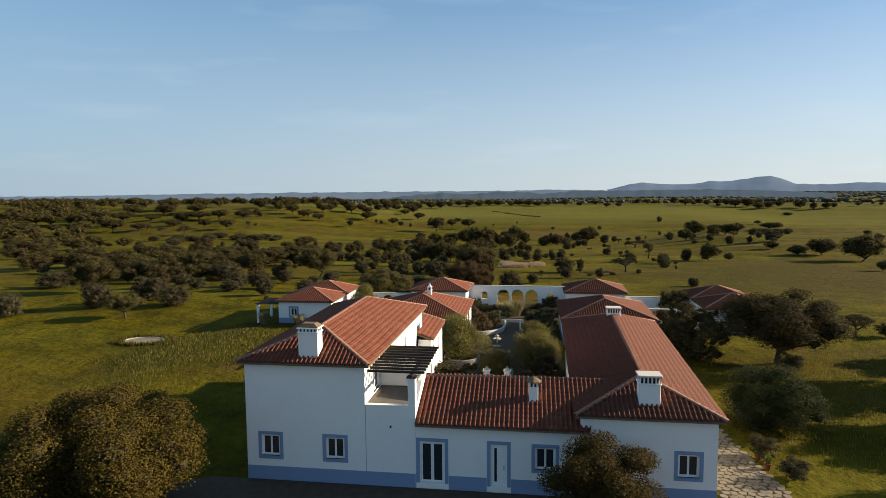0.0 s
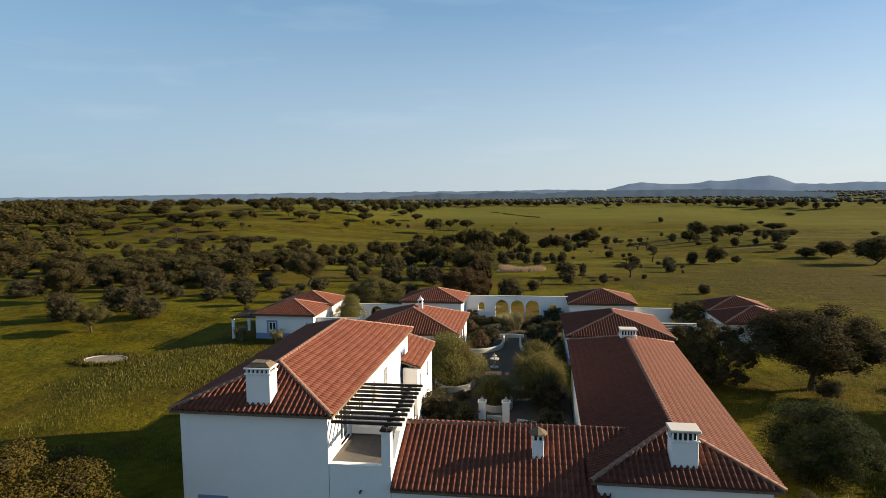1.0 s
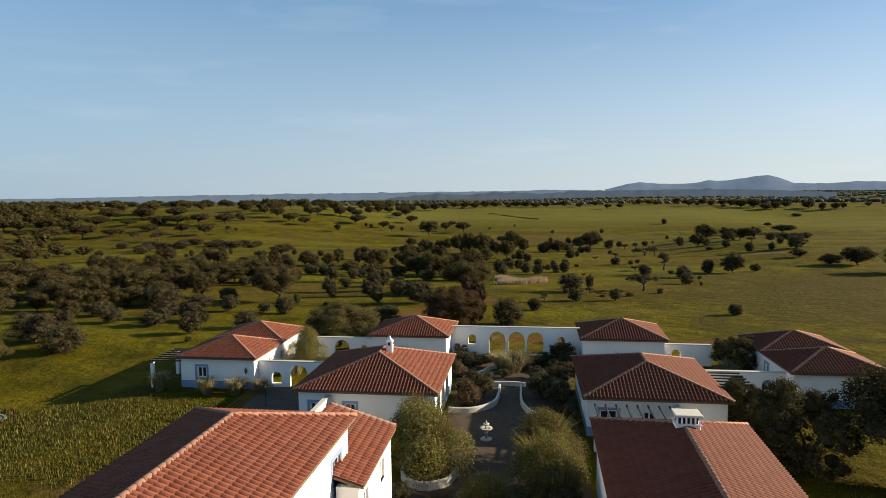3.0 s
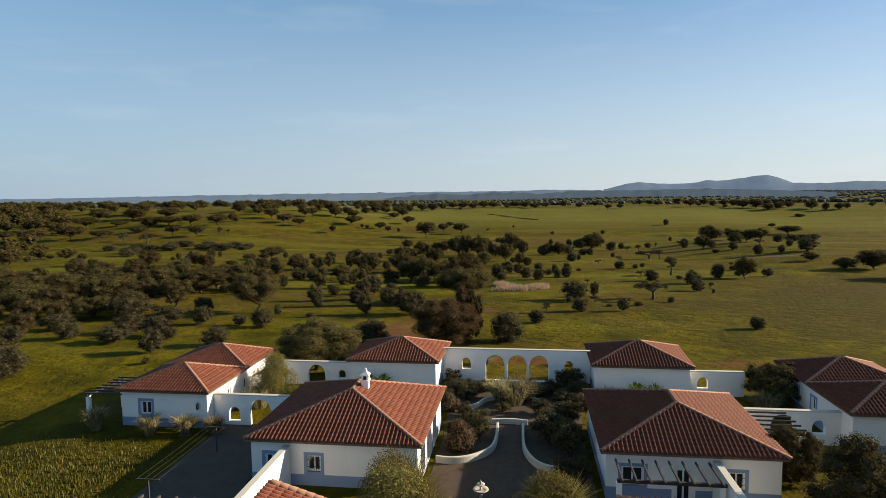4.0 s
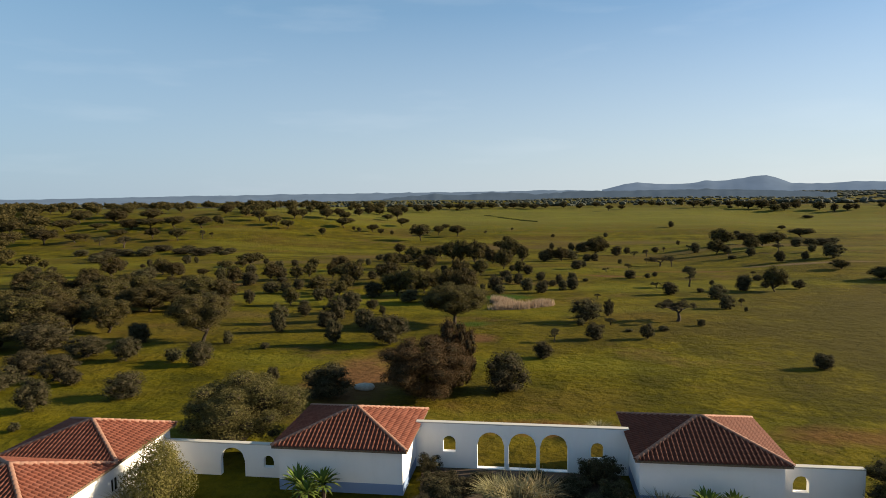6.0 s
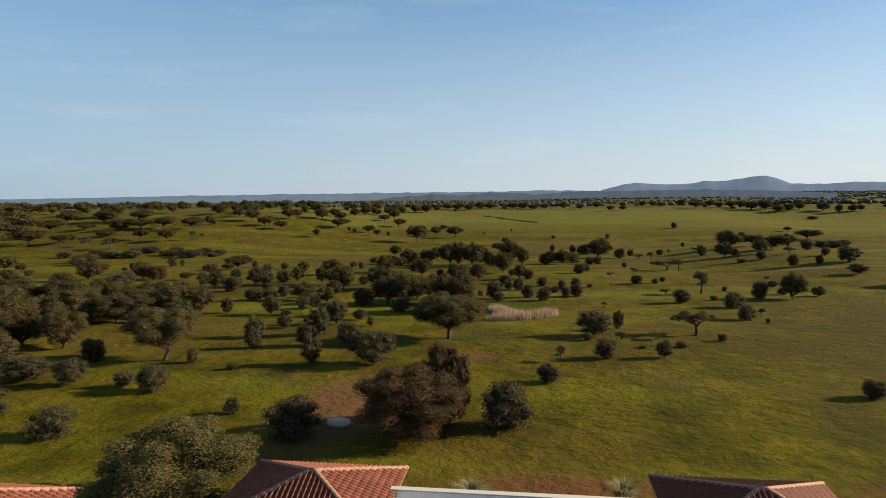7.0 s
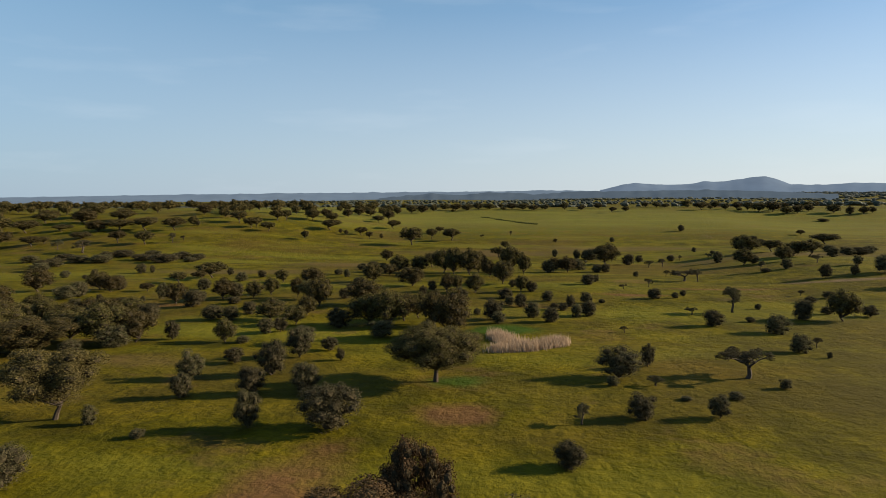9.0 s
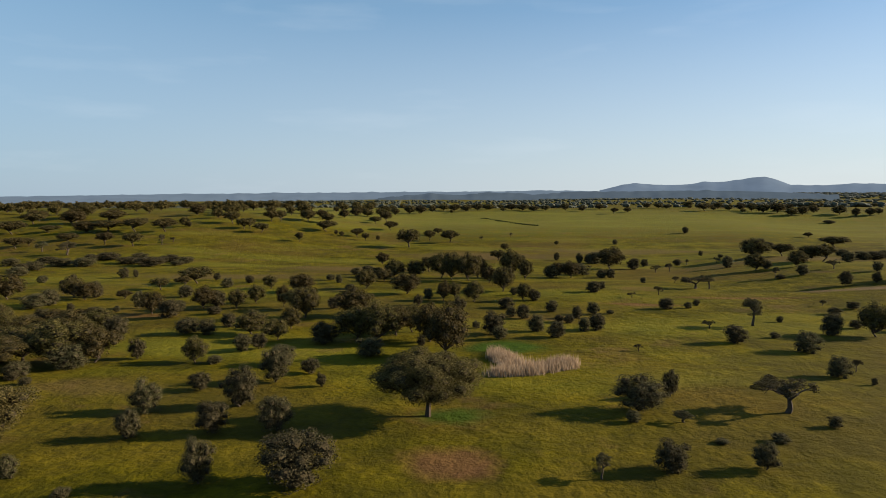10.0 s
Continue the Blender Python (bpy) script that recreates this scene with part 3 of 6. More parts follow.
def front_door(house, m, w, h):
    d = new("door")
    d.parent = house
    d.matrix_basis = m
    bm = bmesh.new()
    for q in ((-.2, w + .2, -.02, 0, h, h + .2), (-.2, 0, -.02, 0, 0, h), (w, w + .2, -.02, 0, 0, h)):
        add_box(bm, *q)
    part("surround", bm, M_BLUE, d, "blue painted surround")
    bm = bmesh.new()
    for q in ((0, .07, .1, .17, 0, h), (w - .07, w, .1, .17, 0, h), (.07, w - .07, .1, .17, h - .07, h)):
        add_box(bm, *q)
    part("door_frame", bm, M_FRAME, d)
    bm = bmesh.new()
    g0, g1 = w * 0.22, w * 0.38
    for q in ((.074, g0, .11, .16, .02, h - .075), (g1, w - .074, .11, .16, .02, h - .075), (g0, g1, .11, .16, .02, .25), (g0, g1, .11, .16, h - .25, h - .075)):
        add_box(bm, *q)
    part("door_leaf", bm, M_FRAME, d, "white panel door leaf")
    box_part("pane", (g0, g1, .13, .137, .25, h - .25), M_GLASS, d, label="narrow dark glass strip")
    box_part("handle", (w - .2, w - .17, .05, .11, 1.0, 1.25), M_DARKWOOD, d)


def chimney(house, x, y, z0, z1, w, d, style="box", rz=0):
    c = new("chimney")
    c.parent = house
    c.matrix_basis = pose(x, y, 0, 0, 0, rz)
    hc = 0.55 if style == "box" else 0.42
    zc = z1 - hc
    box_part("shaft", (-w / 2, w / 2, -d / 2, d / 2, z0, zc), M_WHITE, c, bev=0.02)
    if style == "box":
        box_part("collar", (-w / 2 - .05, w / 2 + .05, -d / 2 - .05, d / 2 + .05, zc, zc + .07), M_WHITE, c, bev=0.015)
        box_part("flue", (-w / 2 + .1, w / 2 - .1, -d / 2 + .1, d / 2 - .1, zc + .07, z1 - .12), M_DARKWOOD, c, label="sooty black flue core")
        n = max(3, round(w / 0.22))
        for i in range(n + 1):
            xx = -w / 2 + 0.04 + (w - 0.08) * i / n
            for yy in (-d / 2 + .04, d / 2 - .04):
                box_part("vent_post", (xx - .035, xx + .035, yy - .04, yy + .04, zc + .07, z1 - .12), M_WHITE, c)
        box_part("cap", (-w / 2 - .09, w / 2 + .09, -d / 2 - .09, d / 2 + .09, z1 - .12, z1), M_SOFFIT, c, bev=0.03, label="weathered mortar cap slab")
    elif style == "slots":
        box_part("collar", (-w / 2 - .05, w / 2 + .05, -d / 2 - .05, d / 2 + .05, zc - .05, zc + .04), M_WHITE, c, bev=0.015)
        box_part("flue", (-w / 2 + .1, w / 2 - .1, -d / 2 + .1, d / 2 - .1, zc + .04, z1 - .2), M_DARKWOOD, c, label="sooty black flue core")
        for i in range(6):
            xx = -w / 2 + 0.06 + (w - 0.12) * i / 5
            for yy in (-d / 2 + .05, d / 2 - .05):
                box_part("vent_post", (xx - .045, xx + .045, yy - .05, yy + .05, zc + .04, z1 - .2), M_WHITE, c)
        box_part("cap_slab", (-w / 2 - .07, w / 2 + .07, -d / 2 - .07, d / 2 + .07, z1 - .2, z1 - .12), M_WHITE, c, bev=0.015)
        bm = bmesh.new()
        lathe(bm, [(.72, 0), (.70, .05), (.45, .2), (.44, .22)], 4, pose(0, 0, z1 - .12, 0, 0, 45))
        bmesh.ops.scale(bm, vec=(w / 1.0, d / 1.0, 1), verts=bm.verts)
        part("cap", bm, M_MOSS, c, "weathered brown cap slab")
    elif style == "tiles":
        box_part("flue", (-w / 2 + .08, w / 2 - .08, -d / 2 + .08, d / 2 - .08, zc, z1 - .14), M_DARKWOOD, c)
        for xx in (-w / 2 + .05, 0, w / 2 - .05):
            for yy in (-d / 2 + .05, d / 2 - .05):
                box_part("vent_post", (xx - .05, xx + .05, yy - .05, yy + .05, zc, z1 - .14), M_WHITE, c)
        bm = bmesh.new()
        lathe(bm, [(w * .82, z1 - .14), (w * .8, z1 - .06), (w * .5, z1 + .03), (w * .2, z1 + .14), (.02, z1 + .2)], 8)
        part("cap", bm, M_MOSS, c, "small tiled mortar cap")
    elif style == "pyramid":
        box_part("collar", (-w / 2 - .06, w / 2 + .06, -d / 2 - .06, d / 2 + .06, zc - .05, zc), M_WHITE, c, bev=0.015)
        for xx in (-w / 2 + .07, w / 2 - .07):
            for yy in (-d / 2 + .07, d / 2 - .07):
                box_part("vent_post", (xx - .06, xx + .06, yy - .06, yy + .06, zc, z1 - .12), M_WHITE, c)
        box_part("flue", (-w / 2 + .12, w / 2 - .12, -d / 2 + .12, d / 2 - .12, zc, z1 - .12), M_DARKWOOD, c)
        bm = bmesh.new()
        lathe(bm, [(w * .85, z1 - .12), (w * .85, z1 - .06), (w * .35, z1 + .12), (.09, z1 + .3), (.1, z1 + .34), (.03, z1 + .4)], 4, pose(0, 0, 0, 0, 0, 45))
        part("cap", bm, M_WHITE, c, "white pyramid cap")
    return c


# ---------- trees ----------
def leaf_cloud(rng, lobes, count, size):
    """Leaf tufts scattered over ellipsoid lobes: (cx, cy, cz, rx, ry, rz). Verts and faces."""
    area = np.array([l[3] * l[4] + l[5] * l[3] for l in lobes])
    pick = rng.choice(len(lobes), size=count, p=area / area.sum())
    L = np.array(lobes)[pick]
    c, r = L[:, :3], L[:, 3:]

    def unit(v):
        return v / np.linalg.norm(v, axis=1, keepdims=True)

    d = unit(rng.normal(size=(count, 3)))
    flip = (d[:, 2] < -0.45) & (rng.random(count) < 0.6)
    d[flip, 2] *= -1
    p = c + d * r * (0.74 + 0.42 * rng.random((count, 1)) ** 1.3)
    nrm = unit(d / r + rng.normal(size=(count, 3)) * 0.55 / r.mean(axis=1, keepdims=True))
    t = unit(np.cross(nrm, rng.normal(size=(count, 3))))
    b = np.cross(nrm, t)
    s = size * (0.55 + 0.9 * rng.random((count, 1)))
    quad = np.stack([p - t * s - nrm * s * .35, p - b * s * .55 + nrm * s * .1, p + t * s - nrm * s * .35, p + b * s * .55 + nrm * s * .1], axis=1)
    vs = [tuple(v) for v in quad.reshape(-1, 3).tolist()]
    fs = []
    for i in range(0, 4 * count, 4):
        fs += [(i, i + 1, i + 3), (i + 1, i + 2, i + 3)]
    return vs, fs


# Blobs inside the leaf clumps, given a dark colour as the crown's shade.
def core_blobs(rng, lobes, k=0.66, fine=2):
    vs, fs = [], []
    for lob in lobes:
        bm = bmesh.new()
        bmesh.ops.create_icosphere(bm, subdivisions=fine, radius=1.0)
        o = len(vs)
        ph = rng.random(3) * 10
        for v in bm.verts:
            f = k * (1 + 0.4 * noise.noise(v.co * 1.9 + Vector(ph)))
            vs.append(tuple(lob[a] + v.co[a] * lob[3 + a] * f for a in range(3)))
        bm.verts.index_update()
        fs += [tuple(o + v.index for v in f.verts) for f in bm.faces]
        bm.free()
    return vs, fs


def limb(vs, fs, pts, radii, seg=7):
    rings = []
    for k, (p, r) in enumerate(zip(pts, radii)):
        p = Vector(p)
        d = (Vector(pts[min(k + 1, len(pts) - 1)]) - Vector(pts[max(k - 1, 0)])).normalized()
        a = d.orthogonal().normalized()
        b = d.cross(a)
        i = len(vs)
        vs += [tuple(p + (a * math.cos(2 * math.pi * j / seg) + b * math.sin(2 * math.pi * j / seg)) * r) for j in range(seg)]
        rings.append(i)
    for a, b in zip(rings, rings[1:]):
        fs += [(a + j, a + (j + 1) % seg, b + (j + 1) % seg, b + j) for j in range(seg)]


RAGGED = {"ragged_big": (26, .06, .10, .15), "ragged_oak": (34, .15, .075, .13), "ragged_umbrella": (28, .27, .085, .14),
          "ragged_shrub": (17, .04, .10, .17), "ragged_far": (20, .10, .125, .185), "ragged_dense": (20, -.12, .14, .21),
          "ragged_olive": (28, -.04, .11, .165), "ragged_flat": (24, .30, .10, .16), "ragged_grand": (46, .24, .085, .12), "ragged_dome": (44, .04, .09, .13), "ragged_golden": (46, .02, .085, .125)}


UNEVEN = {"ragged_big": .30, "ragged_far": .28, "ragged_dense": .24, "ragged_olive": .34, "ragged_flat": .36, "ragged_grand": .18, "ragged_dome": .2, "ragged_umbrella": .3, "ragged_golden": .2}


def tree_meshes(seed, kind, leaf, count, size, fine=2, solid=True):
    """Trunk and crown meshes of a unit tree: 1 high, crown about 1 across. kind: bush, bare, or one of RAGGED."""
    rng = np.random.default_rng(seed)
    tv, tf = [], []
    lobes = []
    if kind.startswith("ragged"):
        # uneven crown of separate leaf clumps: clump count, foot of the crown, clump radius
        n, z0, s0, s1 = RAGGED[kind]
        zc, hz = (z0 + .97) / 2, (.97 - z0) / 2
        ph = Vector(rng.random(3) * 20)
        for i in range(n):
            zz = 1 - 2 * (i + .5) / n
            rr = math.sqrt(1 - zz * zz)
            a = i * 2.39996 + rng.normal() * .25
            d = Vector((rr * math.cos(a), rr * math.sin(a), zz))
            k = (.62 + .38 * math.sqrt(rng.random())) * (1 + UNEVEN.get(kind, .5) * noise.noise(d * 1.5 + ph))
            s = s0 + rng.random() * (s1 - s0)
            lobes.append((d.x * (.5 - s * .8) * k, d.y * (.5 - s * .8) * k, max(zc + d.z * (hz - s * .7) * k, max(z0, 0) * .8 + s * .35), s * (.85 + .4 * rng.random()), s * (.85 + .4 * rng.random()), s * ((1.15 if kind.endswith("_big") else .88) + .25 * rng.random())))
        if kind.endswith("_big"):
            # each clump breaks up into smaller sprays round its outer side
            for l in lobes[:]:
                out = Vector((l[0], l[1], (l[2] - zc) * 1.2)).normalized()
                for _ in range(8):
                    d = (out * .8 + Vector(rng.normal(size=3)) * .75).normalized()
                    s = l[5] * (.34 + .22 * rng.random())
                    q = .85 + .25 * rng.random()
                    lobes.append((l[0] + d.x * l[3] * q, l[1] + d.y * l[4] * q, l[2] + d.z * l[5] * q, s, s, s))
        outer = n
        for i in range(0 if kind.endswith("_big") else 4):
            lobes.append((.13 * math.cos(i * 1.6), .13 * math.sin(i * 1.6), zc, .17, .17, hz * .5))
        lean = rng.normal(size=2) * .03
        fork = max(.1, z0 * .8)
        limb(tv, tf, [(0, 0, -0.06), (lean[0], lean[1], fork * .5), (lean[0] * 2, lean[1] * 2, fork), (0, 0, zc)], [0.032, 0.024, 0.021, 0.010])
        for i in range(outer // 3, outer, max(1, outer // 9)):
            l = lobes[i]
            limb(tv, tf, [(lean[0] * 2, lean[1] * 2, fork), (l[0] * .5, l[1] * .5, (fork + l[2]) * .52), (l[0], l[1], l[2])], [0.022, 0.014, 0.005], 5)
    elif kind == "bush":
        n = 9
        for i in range(n):
            a = 2 * math.pi * i / 6 + rng.normal() * 0.3
            rad = 0.26 if i < 6 else 0.1
            zc = 0.34 + rng.normal() * 0.05 if i < 6 else 0.66 + rng.normal() * 0.06
            lobes.append((rad * math.cos(a), rad * math.sin(a), zc, 0.22 + rng.random() * .06, 0.22 + rng.random() * .06, 0.28 + rng.random() * .06))
        for i in range(5):
            l = lobes[i]
            limb(tv, tf, [(0, 0, -0.06), (l[0] * .4, l[1] * .4, 0.15), (l[0], l[1], l[2])], [0.03, 0.02, 0.008], 5)
    elif kind == "bare":
        def grow(p, d, length, r, depth):
            q = p + d * length * rng.uniform(.7, 1.25)
            mid = p.lerp(q, 0.5) + Vector(rng.normal(size=3)) * length * 0.08
            limb(tv, tf, [tuple(p), tuple(mid), tuple(q)], [r, r * .8, r * .6], 5)
            if depth == 0:
                lobes.append((q.x, q.y, q.z, 0.05, 0.05, 0.04))
                return
            for _ in range(3 if depth > 1 else 2):
                nd = d + Vector(rng.normal(size=3)) * 0.8
                nd.z = max(nd.z, -0.15) + 0.12
                grow(q, nd.normalized(), length * 0.72, r * .62, depth - 1)
        grow(Vector((0, 0, -0.03)), Vector((0.05, 0, 1)), 0.27, 0.05, 5)
    tm = bpy.data.meshes.new("trunk")
    tm.from_pydata(tv, [], tf)
    tm.materials.append(M_BARK)
    vs, fs = leaf_cloud(rng, lobes, count, size)
    # Fill the crown with dark blobs that paint in its inner shade.
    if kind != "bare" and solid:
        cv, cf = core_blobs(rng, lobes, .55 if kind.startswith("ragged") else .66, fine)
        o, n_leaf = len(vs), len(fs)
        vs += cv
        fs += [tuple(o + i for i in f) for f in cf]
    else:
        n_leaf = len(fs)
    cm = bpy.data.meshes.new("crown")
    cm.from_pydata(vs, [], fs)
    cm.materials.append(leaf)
    cm.materials.append(M_CROWNSHADE)
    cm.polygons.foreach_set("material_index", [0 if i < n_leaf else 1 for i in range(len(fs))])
    return tm, cm


TREES = {}


def tree(kind, x, y, h, w, variant=0, label="", cat="tree", name="", rz=None, dz=0.0):
    """A tree of the given kind at (x, y), h high with a crown w across, resting on the ground."""
    tm, cm = TREES[kind][variant % len(TREES[kind])]
    e = new(name or ("bush" if kind in ("bush",) else "tree"))
    r = (x * 37.1 + y * 17.7) % 360 if rz is None else rz
    e.matrix_basis = pose(x, y, ground_z(x, y) + dz, 0, 0, r) @ Matrix.Diagonal((w, w, h, 1))
    for nm, me in (("trunk", tm), ("crown", cm)):
        if len(me.polygons) == 0:
            continue
        o = new(nm, me)
        o.parent = e
    return tagged(e, label, cat)


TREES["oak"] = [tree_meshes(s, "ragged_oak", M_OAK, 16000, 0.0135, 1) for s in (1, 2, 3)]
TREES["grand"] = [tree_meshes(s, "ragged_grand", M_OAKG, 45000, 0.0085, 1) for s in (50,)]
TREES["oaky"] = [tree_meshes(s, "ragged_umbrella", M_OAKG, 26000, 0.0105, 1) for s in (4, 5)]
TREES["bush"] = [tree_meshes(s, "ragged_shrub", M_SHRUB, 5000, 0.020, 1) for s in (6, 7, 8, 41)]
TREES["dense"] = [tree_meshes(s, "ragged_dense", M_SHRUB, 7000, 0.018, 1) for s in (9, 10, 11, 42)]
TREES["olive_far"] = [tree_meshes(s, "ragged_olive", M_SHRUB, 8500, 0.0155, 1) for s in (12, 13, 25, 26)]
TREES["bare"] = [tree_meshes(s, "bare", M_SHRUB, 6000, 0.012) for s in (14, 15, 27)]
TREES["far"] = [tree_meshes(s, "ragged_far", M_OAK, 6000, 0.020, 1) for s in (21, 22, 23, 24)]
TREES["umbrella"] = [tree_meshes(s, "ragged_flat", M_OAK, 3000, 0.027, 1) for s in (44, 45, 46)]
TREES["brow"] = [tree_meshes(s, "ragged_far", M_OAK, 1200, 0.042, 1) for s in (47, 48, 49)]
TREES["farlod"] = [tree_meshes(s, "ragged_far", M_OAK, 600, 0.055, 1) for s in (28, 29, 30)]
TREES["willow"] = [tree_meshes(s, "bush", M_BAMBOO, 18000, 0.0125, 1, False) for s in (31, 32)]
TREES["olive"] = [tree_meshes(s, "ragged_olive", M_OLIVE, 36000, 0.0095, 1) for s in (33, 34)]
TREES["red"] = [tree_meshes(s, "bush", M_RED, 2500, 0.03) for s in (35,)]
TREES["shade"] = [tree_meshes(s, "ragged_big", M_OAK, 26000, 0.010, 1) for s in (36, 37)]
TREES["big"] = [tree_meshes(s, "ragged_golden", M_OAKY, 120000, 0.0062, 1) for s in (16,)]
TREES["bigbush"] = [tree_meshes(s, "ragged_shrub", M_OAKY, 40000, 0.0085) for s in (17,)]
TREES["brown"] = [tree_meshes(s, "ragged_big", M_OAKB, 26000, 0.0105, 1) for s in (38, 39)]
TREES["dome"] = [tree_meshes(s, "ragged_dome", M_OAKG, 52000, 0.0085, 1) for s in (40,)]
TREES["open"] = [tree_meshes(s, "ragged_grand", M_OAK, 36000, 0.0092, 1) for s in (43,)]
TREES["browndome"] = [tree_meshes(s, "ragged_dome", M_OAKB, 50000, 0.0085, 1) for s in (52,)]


# ---------- the front range ----------
house_l = empty("house", 0, 0, 0)
tagged(house_l, "two-storey whitewashed farmhouse with blue plinth and tiled hipped roof", "house")
QL = ((-17.11, 33.65), (-9.08, 33.65), (-8.75, 52.0), (-17.0, 52.0))
hip(house_l, *QL, 7.30, 8.75, 3.6, 4.3)
WL = inset(*QL, 0.33)
body(house_l, WL, -0.3, 7.18, {
    "f": [(0.93, 1.5, 1.15, 1.3, "winb"), (4.93, 1.5, 1.15, 1.3, "winb")],
    "r": [(1.9, 4.95, 1.5, 2.0, "win"), (5.0, 5.1, 0.8, 1.2, "win"), (7.6, 5.1, 0.8, 1.2, "win"), (10.6, 5.1, 0.8, 1.2, "win"), (15.4, 3.5, 1.2, 2.6, "wing")]}, plinth=0.85)
chimney(house_l, -12.85, 34.6, 7.2, 9.45, 1.2, 0.85, "slots")

# roof terrace with its pergola, built against the farmhouse
terrace = empty("roof_terrace", 0, 0, 0)
tagged(terrace, "small walled roof terrace with white pillars beside the farmhouse", "terrace")
bm = bmesh.new()
wall_geo(bm, pose(-9.38, 33.98, 0), 2.96, -0.3, 4.9, 0.3, [])
part("wall", bm, M_WHITE, terrace)
bm = bmesh.new()
wall_geo(bm, pose(-6.42, 34.28, 0, 0, 0, 90), 6.2, -0.3, 4.9, 0.3, [])
part("wall", bm, M_WHITE, terrace)
box_part("plinth", (-9.4, -6.45, 33.968, 33.98, -0.3, 0.85), M_BLUE, terrace)
box_part("floor_slab", (-9.38, -6.73, 34.285, 40.4, 4.70, 4.86), M_TERRACE, terrace, label="weathered brown terrace floor")
box_part("parapet", (-9.38, -6.69, 37.6, 37.85, 4.9, 6.1), M_WHITE, terrace, bev=0.03)
bm = bmesh.new()
pv = [bm.verts.new((x, y, z)) for x in (-6.68, -6.42) for y, z in ((34.9, 4.902), (40.2, 4.902), (40.2, 5.75), (36.2, 5.75), (35.2, 5.1))]
bm.faces.new(pv[:5])
bm.faces.new(pv[5:][::-1])
for i in range(5):
    j = (i + 1) % 5
    bm.faces.new((pv[i], pv[5 + i], pv[5 + j], pv[j]))
part("parapet", bm, M_WHITE, terrace)
for y in (34.0, 39.75):
    box_part("pillar", (-6.86, -6.42, y, y + 0.44, 4.9, 6.55), M_WHITE, terrace, bev=0.02)
box_part("pillar_cap", (-6.92, -6.36, 33.95, 34.5, 6.55, 6.62), M_DARKWOOD, terrace)
box_part("drain_spout", (-7.9, -7.84, 33.75, 33.98, 3.62, 3.70), M_DARKWOOD, terrace)
pergola = empty("pergola", 0, 0, 0)
tagged(pergola, "black timber pergola beams over the roof terrace", "pergola")
box_part("carrier_beam", (-6.74, -6.56, 33.85, 40.3, 6.622, 6.78), M_DARKWOOD, pergola)
for i in range(10):
    y = 34.15 + i * 0.63
    box_part("rafter", (-9.30, -5.9, y, y + 0.12, 6.782, 6.93), M_DARKWOOD, pergola, bev=0.01)

# low back wing of the farmhouse
wing = empty("house", 0, 0, 0)
tagged(wing, "low whitewashed back wing with a terracotta lean-to roof", "house")
tiled_roof(wing, [((-7.7, 49.3, 5.1), (-7.7, 56.3, 5.1), (-11.5, 56.3, 6.25), (-11.5, 49.3, 6.25))], [((-7.75, 56.3, 5.12), (-11.4, 56.3, 6.23))])
body(wing, ((-12.0, 52.1), (-7.95, 52.1), (-7.95, 56.0), (-12.0, 56.0)), -0.3, 4.98, {"r": [(1.4, 3.2, 0.8, 1.1, "win")]})
bm = bmesh.new()
wall_geo(bm, pose(-7.95, 49.4, 0, 0, 0, 90), 2.7, -0.3, 4.98, 0.3, [(0.9, 1.7, 3.2, 4.3, False)])
wall_geo(bm, pose(-9.0, 49.4, 0), 0.75, -0.3, 4.98, 0.3, [])
part("wall", bm, M_WHITE, wing)
window(wing, pose(-7.95, 50.3, 3.2, 0, 0, 90), 0.8, 1.1)

house_m = empty("house", 0, 0, 0)
tagged(house_m, "low whitewashed link wing with tiled roof and blue door surrounds", "house")
tiled_roof(house_m, [((-6.40, 33.65, 3.95), (3.4, 33.65, 3.95), (4.9, 38.1, 5.5), (-6.40, 37.8, 5.5)), ((4.2, 42.0, 3.95), (-6.40, 42.0, 3.95), (-6.40, 37.8, 5.5), (4.9, 38.1, 5.5))], [((-6.38, 37.8, 5.5), (4.7, 38.1, 5.5))])
body(house_m, ((-6.41, 33.98), (2.94, 33.98), (2.94, 41.6), (-6.41, 41.6)), -0.3, 3.85, {
    "f": [(0.21, 0.35, 1.48, 2.5, "french"), (4.33, 0.35, 0.95, 2.5, "door"), (6.85, 1.5, 1.15, 1.3, "winb")]}, plinth=0.85)
chimney(house_m, 0.35, 36.1, 4.4, 6.1, 0.55, 0.5, "tiles")

house_r = empty("house", 0, 0, 0)
tagged(house_r, "long whitewashed farm wing with a terracotta hipped roof", "house")
QR = ((2.62, 33.65), (10.6, 33.65), (11.75, 59.2), (3.2, 59.2))
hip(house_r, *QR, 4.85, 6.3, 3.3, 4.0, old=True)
body(house_r, inset(*QR, 0.33), -0.3, 4.75, {"f": [(5.25, 1.5, 1.15, 1.3, "winb")]}, plinth=0.85)
chimney(house_r, 6.75, 35.0, 4.8, 7.0, 1.15, 0.85)
chimney(house_r, 7.45, 55.0, 5.6, 7.0, 1.15, 0.85)


# ---------- the courtyard houses ----------
def cottage(q, label, openings, ze=3.0, zr=4.75, run_=(4.2, 4.2), axis="y", near=200):
    h = empty("house", 0, 0, 0)
    tagged(h, label, "house", "courtyard houses")
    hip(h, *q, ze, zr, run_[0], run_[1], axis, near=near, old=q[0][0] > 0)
    body(h, inset(*q, 0.33), -0.4, ze - 0.12, openings, plinth=0.75)
    return h


